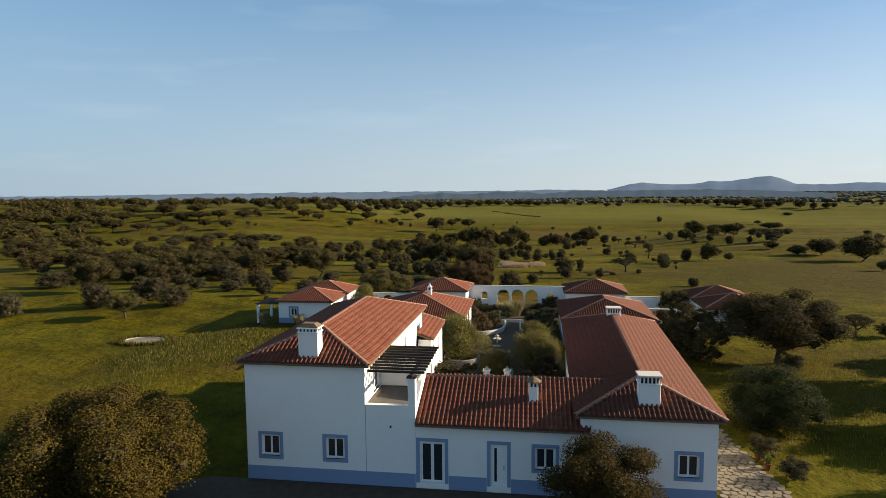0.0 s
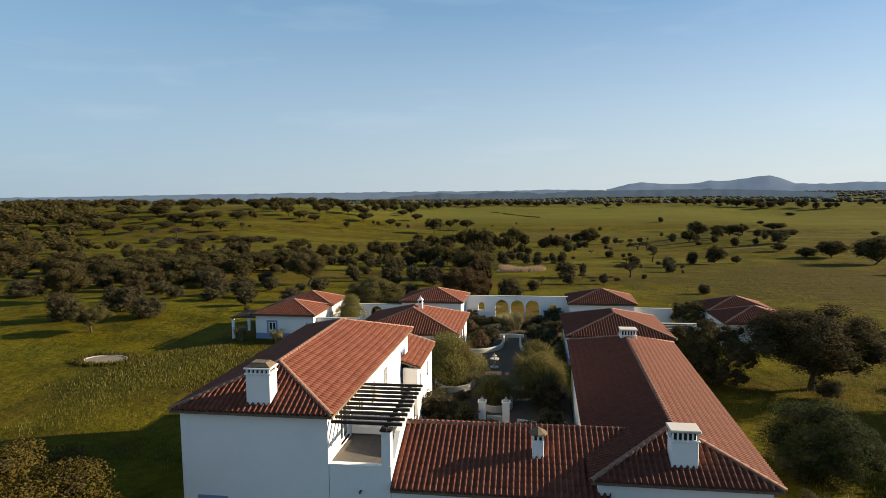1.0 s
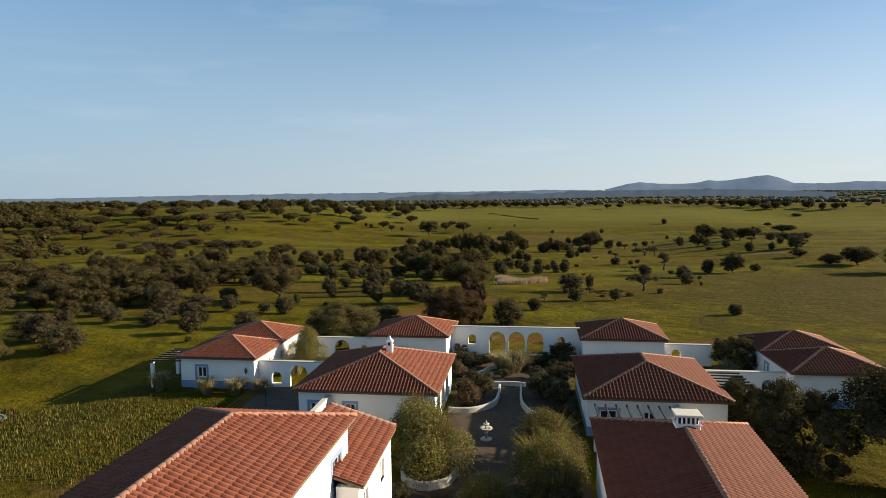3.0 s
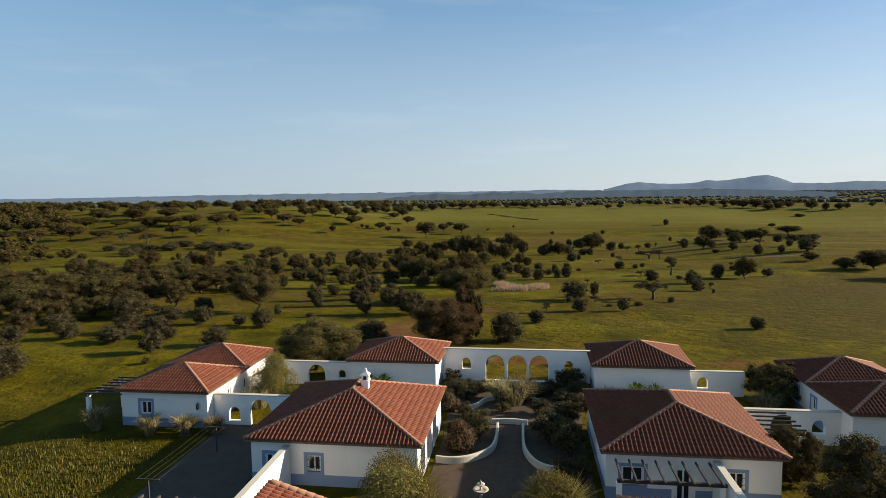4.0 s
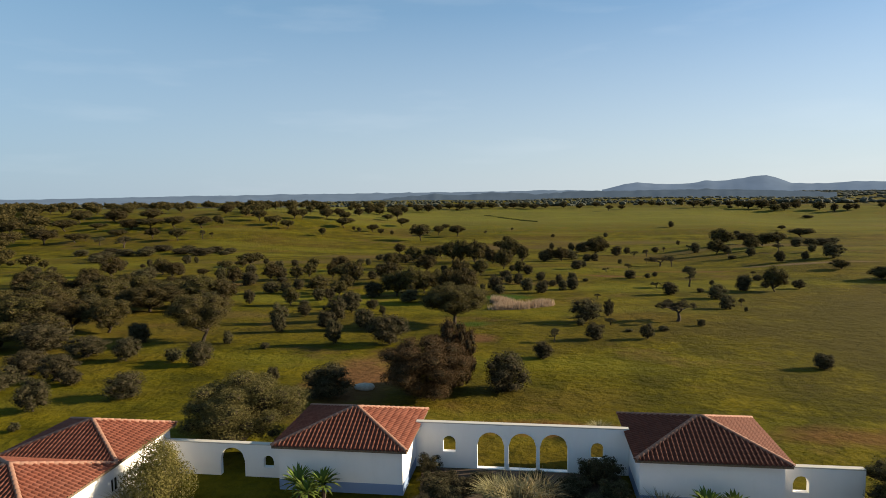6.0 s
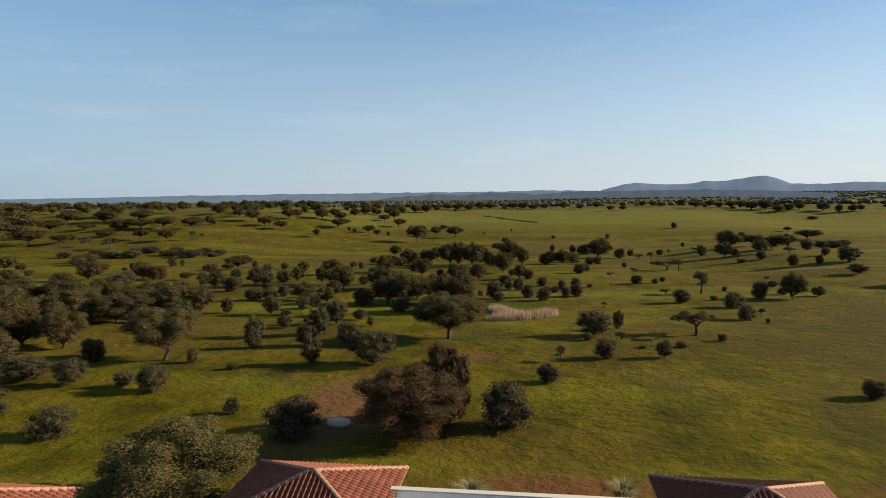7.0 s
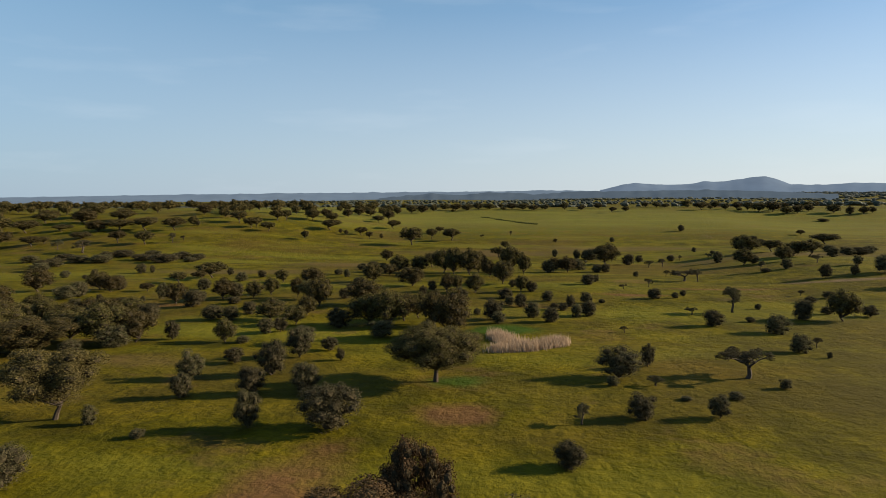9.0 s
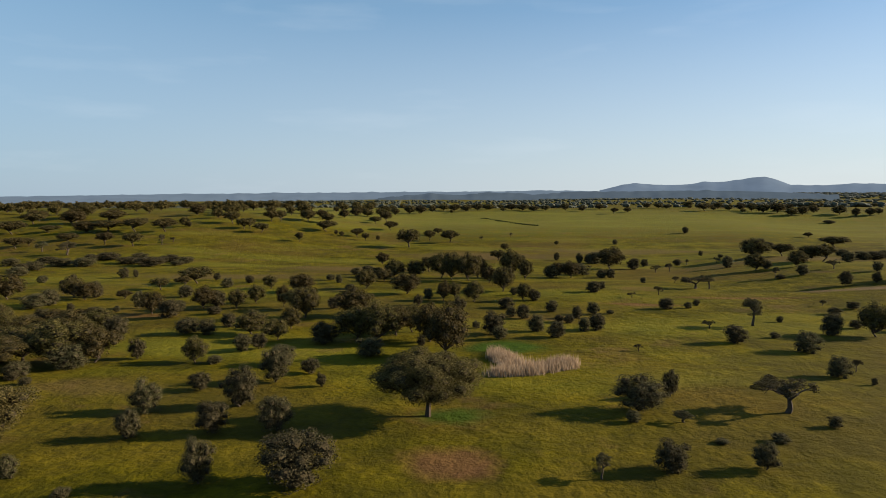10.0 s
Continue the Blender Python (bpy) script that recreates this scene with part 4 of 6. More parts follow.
house_b = cottage(((-18.35, 68.0), (-7.0, 68.0), (-7.0, 79.2), (-18.35, 79.2)), "single-storey whitewashed cottage with a porch and hipped terracotta roof", {"f": [(0.9, 0.95, 0.9, 1.05, "winb"), (3.65, 0.95, 0.9, 1.05, "wing")], "r": [(1.0, 0.1, 1.9, 2.4, "arch"), (3.6, 0.1, 1.9, 2.4, "arch"), (6.2, 0.1, 1.9, 2.4, "arch")]}, zr=4.75, run_=(5.0, 4.3))
house_e = cottage(((3.6, 68.4), (14.1, 68.4), (14.2, 79.6), (3.6, 79.6)), "single-storey whitewashed cottage with barred windows and hipped terracotta roof", {"f": [(0.9, 0.9, 1.3, 1.15, "winb"), (4.0, 0.0, 0.9, 2.0, "win"), (6.95, 0.85, 0.9, 1.1, "wing")]}, zr=4.55, run_=(4.5, 4.4))
house_c = cottage(((-17.05, 86.2), (-8.5, 86.2), (-8.3, 93.5), (-17.0, 93.5)), "small whitewashed cottage with a hipped terracotta roof", {}, zr=4.35, run_=(4.3, 4.05), axis="x")
house_f = cottage(((4.95, 86.4), (13.6, 86.4), (13.9, 93.9), (5.05, 93.9)), "small whitewashed cottage with a hipped terracotta roof", {}, zr=4.35, run_=(4.3, 4.05), axis="x")


def double_cottage(x0, x1, y0, ym, y1, openings, label):
    h = empty("house", 0, 0, 0)
    tagged(h, label, "house", "courtyard houses")
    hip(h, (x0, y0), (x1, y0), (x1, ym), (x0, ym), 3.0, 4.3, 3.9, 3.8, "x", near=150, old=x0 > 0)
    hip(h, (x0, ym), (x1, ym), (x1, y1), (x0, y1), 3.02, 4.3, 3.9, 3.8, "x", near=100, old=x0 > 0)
    body(h, inset((x0, y0), (x1, y0), (x1, y1), (x0, y1), 0.33), -0.9, 2.88, openings, plinth=0.75)
    return h


house_a = double_cottage(-33.0, -25.1, 76.2, 82.9, 89.2, {"f": [(1.6, 1.0, 0.95, 1.1, "winb")], "r": [(3.2, 1.1, 0.8, 1.0, "win"), (6.2, 1.1, 0.8, 1.0, "win")]}, "whitewashed cottage with twin hipped terracotta roofs beside the meadow")
house_g = double_cottage(21.0, 29.0, 76.2, 82.9, 89.2, {"l": [(3.2, 1.1, 0.8, 1.0, "winb"), (6.2, 1.1, 0.8, 1.0, "winb")]}, "whitewashed cottage with twin hipped terracotta roofs among shrubs")


chimney(house_b, -12.0, 74.0, 4.2, 5.6, 0.5, 0.5, "pyramid")
# ---------- garden walls with arches ----------
def garden_wall(a, b, h, holes, label, z0=-0.4, thick=0.35):
    m, L = run(a, b)
    w = empty("garden_wall", 0, 0, 0)
    bm = bmesh.new()
    wall_geo(bm, m, L, z0, h, thick, holes)
    part("wall", bm, M_WHITE, w)
    bm = bmesh.new()
    add_box(bm, 0.0, L, -0.03, thick + 0.03, h + 0.002, h + 0.08, None, 0.02)
    bmesh.ops.transform(bm, matrix=m, verts=bm.verts)
    part("coping", bm, M_BEDWALL, w, "weathered mortar coping")
    return tagged(w, label, "wall", kind="structure")


garden_wall((-8.7, 90.6), (5.3, 90.6), 3.15, [(1.85, 2.7, 1.2, 2.3, True), (4.15, 5.95, 0.15, 2.65, True), (6.25, 8.05, 0.15, 2.65, True), (8.3, 10.1, 0.15, 2.65, True), (11.6, 12.4, 1.1, 2.2, True)], "white garden wall with three open arches", z0=-0.6)
garden_wall((-25.4, 77.5), (-18.0, 77.5), 2.45, [(1.2, 2.2, 0.35, 1.5, True), (3.0, 4.75, -0.05, 2.15, True)], "white garden wall with an arched doorway beside the cottage", z0=-0.9)
garden_wall((-26.3, 88.0), (-16.8, 88.0), 2.25, [(4.9, 6.6, 0.0, 2.0, True), (7.9, 8.6, 0.75, 1.55, True)], "white garden wall with an arched doorway among shrubs", z0=-0.9)
garden_wall((13.5, 88.0), (18.2, 88.0), 2.25, [(0.75, 1.65, 0.75, 1.75, True)], "white garden wall with one arched window", z0=-0.9)
garden_wall((13.9, 78.0), (21.4, 78.0), 2.45, [(2.7, 4.3, 0.0, 2.2, True), (5.5, 6.4, 0.85, 1.85, True)], "white garden wall with arches beside dark shrubs", z0=-0.9)
garden_wall((-15.45, 57.5), (-15.45, 68.3), 2.55, [(3.4, 5.0, -0.05, 2.0, True)], "white yard wall with an arched opening", z0=-0.6)
garden_wall((10.0, 68.7), (10.0, 60.2), 2.55, [], "white yard wall between the two roofs", z0=-0.6)


def timber_pergola(label, carriers, rafters, posts):
    """carriers and rafters: boxes x0, x1, y0, y1, z0, z1; posts: x, y, z1."""
    p = empty("pergola", 0, 0, 0)
    tagged(p, label, "pergola")
    for q in carriers:
        box_part("carrier_beam", q, M_DARKWOOD, p)
    for q in rafters:
        box_part("rafter", q, M_GREYWOOD, p, bev=0.01)
    for x, y, z1 in posts:
        box_part("post", (x - .14, x + .14, y - .14, y + .14, ground_z(x, y) - 0.1, z1), M_WHITE, p)
    return p


timber_pergola("grey timber pergola before the barred windows", [(4.2, 9.95, 66.0, 66.16, 2.3, 2.48)], [(4.4 + i * .75, 4.5 + i * .75, 65.7, 68.5, 2.482, 2.6) for i in range(8)], [(4.3, 66.08, 2.3), (9.7, 66.08, 2.3)])
timber_pergola("grey timber pergola rafters over the back yard", [(-21.0, -14.9, 58.2, 58.36, 2.52, 2.7)], [(-20.6 + i * .95, -20.48 + i * .95, 57.6, 61.0, 2.702, 2.84) for i in range(7)], [(-20.8, 58.28, 2.52), (-15.1, 58.28, 2.52)])
timber_pergola("dark timber porch pergola with white pillars", [(-35.6, -35.45, 76.3, 81.0, 2.35, 2.5)], [(-35.9, -32.6, 76.5 + i * .7, 76.6 + i * .7, 2.502, 2.62) for i in range(7)], [(-35.52, 76.5, 2.35), (-35.52, 80.7, 2.35)])
timber_pergola("dark timber porch pergola with white pillars", [(31.4, 31.55, 76.3, 81.0, 2.35, 2.5)], [(28.6, 31.8, 76.5 + i * .7, 76.6 + i * .7, 2.502, 2.62) for i in range(7)], [(31.48, 76.5, 2.35), (31.48, 80.7, 2.35)])
timber_pergola("dark timber pergola between cottage and garden wall", [(14.3, 17.2, 74.0, 74.16, 2.3, 2.45)], [(14.2, 17.4, 73.4 + i * .8, 73.5 + i * .8, 2.452, 2.57) for i in range(6)], [(17.1, 74.08, 2.3), (14.4, 74.08, 2.3)])


# ---------- courtyard ground, beds, fountain ----------
def sheet(name, pts, mat, label, lift=0.03, cell=1.0):
    """A thin paved sheet laid on the ground within a plan polygon."""
    bm = bmesh.new()
    f = bm.faces.new([bm.verts.new((x, y, 0)) for x, y in pts])
    for axis in (0, 1):
        lo = min(p[axis] for p in pts)
        hi = max(p[axis] for p in pts)
        k = lo + cell
        while k < hi:
            no = (1, 0, 0) if axis == 0 else (0, 1, 0)
            co = (k, 0, 0) if axis == 0 else (0, k, 0)
            bmesh.ops.bisect_plane(bm, geom=bm.verts[:] + bm.edges[:] + bm.faces[:], plane_co=co, plane_no=no)
            k += cell
    for v in bm.verts:
        v.co.z = ground_z(v.co.x, v.co.y) + lift
    o = part(name, bm, mat)
    return tagged(o, label, name.replace("_", " "), kind="structure")


sheet("courtyard_gravel", [(-8.9, 41.7), (3.0, 41.7), (3.4, 60), (3.5, 79.5), (4.8, 90.5), (-8.3, 90.5), (-6.9, 79.3), (-6.9, 67.9), (-8.9, 58)], M_GRAVEL, "dark gravel courtyard between the houses", cell=3.0)
sheet("forecourt", [(-30, 27.5), (22, 27.5), (16, 33.9), (-19, 33.9)], M_GRAVEL, "dark gravel forecourt along the house front", cell=3.0)
sheet("back_yard", [(-24.5, 57), (-15.5, 57), (-15.5, 67.9), (-18.4, 68.2), (-18.4, 77.4), (-24.5, 77.4)], M_YARD, "grey paved yard behind the farmhouse", cell=3.0)


def low_wall(pts, h, label, w=0.2):
    """Low rounded garden-bed wall along a smooth plan line."""
    P = [Vector((x, y, 0)) for x, y in pts]
    fine = []
    for i in range(len(P) - 1):
        p0, p1, p2, p3 = P[max(i - 1, 0)], P[i], P[i + 1], P[min(i + 2, len(P) - 1)]
        for k in range(6):
            t = k / 6
            fine.append(0.5 * ((2 * p1) + (p2 - p0) * t + (2 * p0 - 5 * p1 + 4 * p2 - p3) * t * t + (3 * p1 - p0 - 3 * p2 + p3) * t ** 3))
    fine.append(P[-1])
    bm = bmesh.new()
    prev = None
    for i, p in enumerate(fine):
        d = (fine[min(i + 1, len(fine) - 1)] - fine[max(i - 1, 0)]).normalized()
        s = Vector((-d.y, d.x, 0)) * w / 2
        g = ground_z(p.x, p.y)
        ring = [bm.verts.new(p + s * a + Vector((0, 0, g + z))) for a, z in ((1, -.1), (1, h - .05), (.75, h), (-.75, h), (-1, h - .05), (-1, -.1))]
        if prev:
            for k in range(5):
                bm.faces.new((prev[k], prev[k + 1], ring[k + 1], ring[k]))
        else:
            bm.faces.new(ring)
        prev = ring
    bm.faces.new(prev[::-1])
    o = part("bed_wall", bm, M_BEDWALL)
    return tagged(o, label, "bed wall", "garden bed walls")


BW = "low curved whitewashed wall round a planting bed"
low_wall([(-6.8, 72.4), (-5.6, 72.3), (-4.3, 72.9), (-3.2, 74.3), (-2.9, 76.4), (-2.9, 78.8)], 0.5, BW)
low_wall([(2.6, 71.6), (1.0, 71.6), (-0.1, 72.4), (-0.8, 74.3), (-0.95, 76.4), (-0.95, 78.8)], 0.5, BW)
low_wall([(-3.4, 79.6), (-2.0, 79.8), (-0.6, 79.6)], 0.45, "low whitewashed wall closing the garden steps")
low_wall([(-6.6, 82.0), (-5.0, 83.0), (-4.2, 84.6), (-3.4, 85.2)], 0.4, BW)
low_wall([(3.0, 82.6), (1.4, 83.2), (0.4, 84.6), (-0.2, 85.2)], 0.4, BW)
low_wall([(-8.2, 62.6), (-8.3, 60.6), (-7.0, 59.2), (-5.4, 59.9), (-4.9, 61.6)], 0.55, BW)
low_wall([(-3.9, 57.4), (-3.9, 55.6), (-2.7, 54.7), (-1.5, 55.6), (-1.5, 57.4)], 0.55, BW)
low_wall([(-8.5, 50.6), (-6.5, 50.4), (-4.4, 50.6)], 0.6, "low whitewashed wall along a shrub bed")
low_wall([(-0.9, 52.0), (1.0, 51.6), (2.8, 51.8)], 0.6, "low whitewashed wall along a shrub bed")


def gate_pillar(x, y):
    g = empty("gate_pillar", x, y, ground_z(x, y))
    box_part("shaft", (-.27, .27, -.27, .27, -.1, 1.6), M_WHITE, g, bev=0.03)
    box_part("collar", (-.33, .33, -.33, .33, 1.6, 1.7), M_WHITE, g, bev=0.02)
    bm = bmesh.new()
    lathe(bm, [(.34, 1.7), (.2, 1.8), (.1, 1.9), (.1, 1.95), (.03, 2.0)], 4, pose(0, 0, 0, 0, 0, 45))
    part("finial", bm, M_STONE, g, "weathered stone point")
    return tagged(g, "square whitewashed gate pillar with a pointed top", "gate pillar", "gate pillars")


gate_pillar(-3.55, 52.6)
gate_pillar(-1.75, 52.7)
low_wall([(-3.2, 52.75), (-2.6, 52.8), (-2.05, 52.75)], 0.5, "low whitewashed wall between two gate pillars")

fountain = empty("fountain", -3.4, 67.2, ground_z(-3.4, 67.2) + 0.03)
fountain.scale = (0.7, 0.7, 0.7)
tagged(fountain, "white two-tier stone fountain on the gravel courtyard", "fountain")
for nm, prof in (("foot", [(.62, 0), (.62, .1), (.5, .16), (.22, .2)]), ("stem", [(.16, .2), (.12, .5), (.18, .75), (.14, .95)]), ("bowl", [(.14, .95), (.45, 1.05), (.68, 1.25), (.66, 1.3), (.4, 1.18)]), ("upper_stem", [(.1, 1.2), (.09, 1.5)]), ("upper_bowl", [(.1, 1.5), (.3, 1.62), (.36, 1.72), (.2, 1.68)]), ("finial", [(.08, 1.66), (.12, 1.85), (.05, 1.98), (.02, 2.1)])):
    bm = bmesh.new()
    lathe(bm, prof, 16)
    part(nm, bm, M_STONE, fountain, smooth=True)


# ---------- garden plants ----------
def blades(n, rng, rx, ry, h, lean, width):
    vs, fs = [], []
    for _ in range(n):
        a = rng.uniform(0, 2 * math.pi)
        r = math.sqrt(rng.random())
        bx, by = rx * r * math.cos(a) * .35, ry * r * math.sin(a) * .35
        hh = h * rng.uniform(.55, 1.05)
        ex, ey = bx + math.cos(a) * lean * rx * rng.uniform(.3, 1.0), by + math.sin(a) * lean * ry * rng.uniform(.3, 1.0)
        t = Vector((-math.sin(a), math.cos(a), 0)) * width
        p0, p1, p2 = Vector((bx, by, -.05)), Vector((bx * .6 + ex * .4, by * .6 + ey * .4, hh * .75)), Vector((ex, ey, hh * rng.uniform(.75, 1.0)))
        k = len(vs)
        vs += [p0 - t, p0 + t, p1 + t, p1 - t, p2]
        fs += [(k, k + 1, k + 2, k + 3), (k + 3, k + 2, k + 4)]
    return vs, fs


def pampas(x, y, h, w, mat=None, n=420, label="clump of dry pampas grass in the garden"):
    rng = random.Random(int(x * 13 + y * 7))
    vs, fs = blades(n, rng, w / 2, w / 2, h, 1.0, 0.022)
    o = mesh_ob("grass_clump", vs, fs, mat or M_DRY)
    o.matrix_basis = pose(x, y, ground_z(x, y))
    return tagged(o, label, "ornamental grass")


for x, y, h, w in ((-1.8, 84.4, 2.3, 4.4), (-0.6, 85.6, 2.0, 3.4), (-3.0, 85.4, 1.9, 3.2), (6.2, 84.9, 1.5, 3.0), (4.9, 84.2, 1.3, 2.4), (-29.3, 74.9, 1.7, 2.2), (-26.6, 75.2, 1.6, 2.4), (-24.4, 75.6, 1.4, 2.0), (-34.2, 75.4, 1.9, 2.2), (-23.4, 81.5, 2.2, 3.0), (18.4, 83.6, 2.2, 3.2), (13.0, 98.0, 1.4, 1.4), (-5.0, 96.5, 0.9, 2.4), (4.2, 97.0, 1.2, 2.2)):
    pampas(x, y, h, w)


def palm(x, y, h):
    e = empty("palm", x, y, ground_z(x, y))
    rng = random.Random(int(x * 31 + y))
    tv, tf = [], []
    limb(tv, tf, [(0, 0, -.1), (0.03, 0, h * .3), (0, .02, h * .55)], [.16, .13, .11], 8)
    mesh_ob("trunk", tv, tf, M_BARK, e)
    for i in range(64):
        a = i * 2.4 + rng.uniform(-.2, .2)
        up = -.25 + 1.25 * (i / 63) ** .8
        L = h * rng.uniform(.40, .52)
        d = Vector((math.cos(a) * math.cos(up), math.sin(a) * math.cos(up), math.sin(up)))
        t = Vector((-math.sin(a), math.cos(a), 0)) * .075
        c = Vector((d.x * .08, d.y * .08, h * .55 + rng.uniform(-.12, .12)))
        q = c + d * L * .6 + Vector((0, 0, .04))
        tip = c + d * L - Vector((0, 0, .06 + .1 * max(0, .6 - up)))
        vs, fs = [c - t * .5, c + t * .5, q + t, tip, q - t], [(0, 1, 2, 4), (4, 2, 3)]
        mesh_ob("frond", vs, fs, M_PALM, e)
    return tagged(e, "short spiky palm with sword-shaped green leaves by the cottage wall", "palm")


for x, y, h in ((-14.9, 85.0, 2.4), (-13.4, 85.1, 2.3), (-14.1, 84.2, 2.1), (8.6, 85.0, 2.2), (10.1, 85.2, 2.0), (9.3, 84.5, 1.8)):
    palm(x, y, h)

def reed_bush(x, y, h, w, n=700):
    """Tall leafy canes arching outwards from one stool."""
    rng = random.Random(int(x * 19 + y * 5))
    vs, fs = blades(n, rng, w / 2, w / 2, h, 0.8, 0.018)
    o = mesh_ob("cane_bush", vs, fs, M_BAMBOO)
    o.matrix_basis = pose(x, y, ground_z(x, y))
    return tagged(o, "tall yellow-green cane bush in the courtyard", "bush")


for x, y, h, w in ((0.9, 63.2, 3.8, 4.6), (0.5, 60.0, 3.6, 4.4), (1.2, 57.2, 3.4, 4.0), (-2.7, 56.3, 2.7, 3.6), (-6.6, 61.8, 4.9, 5.0), (-7.7, 64.4, 4.4, 4.0)):
    reed_bush(x, y, h, w)
WL_ = "feathery yellow-green willow bush in the courtyard"
tree("willow", -6.7, 61.3, 4.6, 6.0, 0, WL_, "bush", "bush")
tree("willow", -7.6, 64.0, 4.2, 4.6, 1, WL_, "bush", "bush")
tree("willow", -2.7, 56.3, 2.6, 3.6, 1, WL_, "bush", "bush")
tree("willow", 0.9, 63.5, 3.6, 5.0, 0, WL_, "bush", "bush")
tree("willow", 0.6, 59.0, 3.6, 5.0, 1, WL_, "bush", "bush")
DK = "dense dark green garden shrub"
for x, y, h, w in ((-7.2, 52.2, 2.6, 4.0), (-5.2, 52.0, 2.0, 3.2), (-7.6, 47.5, 2.2, 2.6), (-3.0, 48.6, 1.9, 3.4), (-0.4, 48.0, 2.0, 3.0), (1.4, 55.5, 2.8, 3.4), (1.6, 49.8, 2.4, 2.8), (0.9, 76.6, 2.6, 3.4), (2.2, 74.4, 2.8, 3.0), (2.3, 79.4, 2.3, 2.8), (-4.2, 76.6, 2.4, 2.2), (3.6, 88.6, 2.2, 2.4), (-5.8, 85.6, 1.2, 2.4), (-6.2, 88.0, 1.0, 2.6), (-3.9, 88.2, .9, 2.4), (1.6, 87.6, 1.2, 2.8), (-0.9, 88.8, .8, 2.0)):
    tree("bush", x, y, h, w, int(x * 7) % 3, DK, "shrub", "shrub")
for x, y, h, w in ((-7.9, 57.0, 1.6, 2.2), (-5.6, 56.6, 1.2, 2.0), (2.2, 67.0, 1.8, 2.2), (1.7, 69.6, 2.0, 2.4), (2.6, 71.0, 1.6, 2.0), (-6.0, 76.8, 1.5, 2.0), (-5.2, 79.2, 1.2, 1.8), (-7.6, 84.4, 1.1, 1.8), (-2.6, 82.2, 1.0, 1.6), (2.4, 85.0, 1.3, 2.2), (0.4, 82.0, 1.4, 2.2), (-4.2, 46.0, 1.4, 2.2), (0.8, 45.2, 1.8, 2.4), (-7.6, 89.2, 1.6, 1.8), (-6.9, 86.6, 1.4, 2.2), (2.8, 89.3, 1.7, 2.0), (-4.8, 87.0, 1.1, 1.8), (0.6, 86.2, 1.2, 2.0), (3.6, 83.4, 1.4, 2.0), (-5.6, 81.0, 1.2, 1.8), (3.9, 86.4, 1.8, 2.2)):
    tree("bush", x, y, h, w, int(x * 7) % 3, DK, "shrub", "shrub")
tree("red", -5.4, 74.4, 2.1, 2.2, 0, "reddish-brown flowering shrub in a curved bed", "shrub", "shrub")
tree("red", -7.0, 82.5, 1.4, 2.2, 0, "reddish-brown flowering shrub beside the cottage", "shrub", "shrub")
tree("willow", -23.0, 83.4, 4.3, 4.2, 1, "feathery grey-green willow beside a white cottage wall", "tree")
tree("shade", 20.2, 86.5, 3.4, 5.6, 1, "dark olive tree beside a white wall", "tree")
tree("shade", 15.6, 72.0, 3.4, 3.6, 1, "dark shrubby tree beside the cottage", "tree")
tree("open", 24.4, 63.4, 7.3, 12.6, 0, "broad spreading dark holm oak beside the farm wing", "tree")
tree("shade", 16.8, 64.5, 5.4, 6.4, 1, "dense dark green tree beside the farm wing", "tree")
tree("olive", 17.6, 46.3, 4.9, 7.6, 1, "low spreading dark green tree beside the paved path", "tree", dz=-0.5)
tree("bush", 24.6, 60.6, 2.0, 2.6, 0, DK, "shrub", "shrub")
tree("bush", 41.0, 76.0, 1.8, 2.6, 1, DK, "shrub", "shrub")
tree("bush", 15.0, 40.6, 1.6, 2.0, 1, DK, "shrub", "shrub")
tree("bush", 15.8, 37.6, 1.5, 2.2, 2, DK, "shrub", "shrub")
tree("bush", 26.5, 43.0, 3.0, 4.0, 2, DK, "shrub", "shrub")
tree("bare", 37.5, 75.5, 3.4, 4.6, 1, "dead grey tree with twisted bare branches", "tree")
tree("big", -22.6, 28.3, 8.6, 11.8, 0, "broad golden-leaved holm oak beside the farmhouse", "tree", dz=-1.2)
for x, y, h, w in ((34.0, 47.0, 6.2, 8.0), (38.0, 57.0, 6.5, 9.0), (30.5, 37.0, 5.5, 7.0), (46.0, 66.0, 6.0, 8.0)):
    tree("oak", x, y, h, w, 1, "dark holm oak shading the grass beside the path", "tree")
tree("bigbush", 3.4, 30.4, 5.2, 6.6, 0, "round golden-brown bush before the house wall", "bush")


# ---------- small things on the land ----------
basin = empty("stone_basin", -46.9, 68.8, ground_z(-46.9, 68.8))
tagged(basin, "shallow oval basin of pale weathered stone sunk in the grass", "basin")
for nm, prof, mat in (("basin_floor", [(2.3, -.2), (2.3, .05), (1.2, .06), (.01, .06)], M_FLAG), ("rim", [(2.3, -.2), (2.55, -.2), (2.55, .10), (2.45, .14), (2.32, .12), (2.3, .04)], M_STONE)):
    bm = bmesh.new()
    lathe(bm, prof, 28)
    if nm == "rim":
        bmesh.ops.delete(bm, geom=[f for f in bm.faces if len(f.verts) > 4], context='FACES_ONLY')
    bmesh.ops.scale(bm, vec=(1, .64, 1), verts=bm.verts)
    part(nm, bm, mat, basin)

bm = bmesh.new()
bmesh.ops.create_icosphere(bm, subdivisions=2, radius=1.0)
for v in bm.verts:
    v.co *= 1 + 0.2 * noise.noise(v.co * 1.7)
    v.co = Vector((v.co.x * 1.1, v.co.y * .7, v.co.z * .45 + .2))
rock = part("boulder", bm, M_STONE, smooth=True)
rock.matrix_basis = pose(-17.0, 108.8, ground_z(-17.0, 108.8))
tagged(rock, "pale flat boulder lying in the meadow", "boulder")


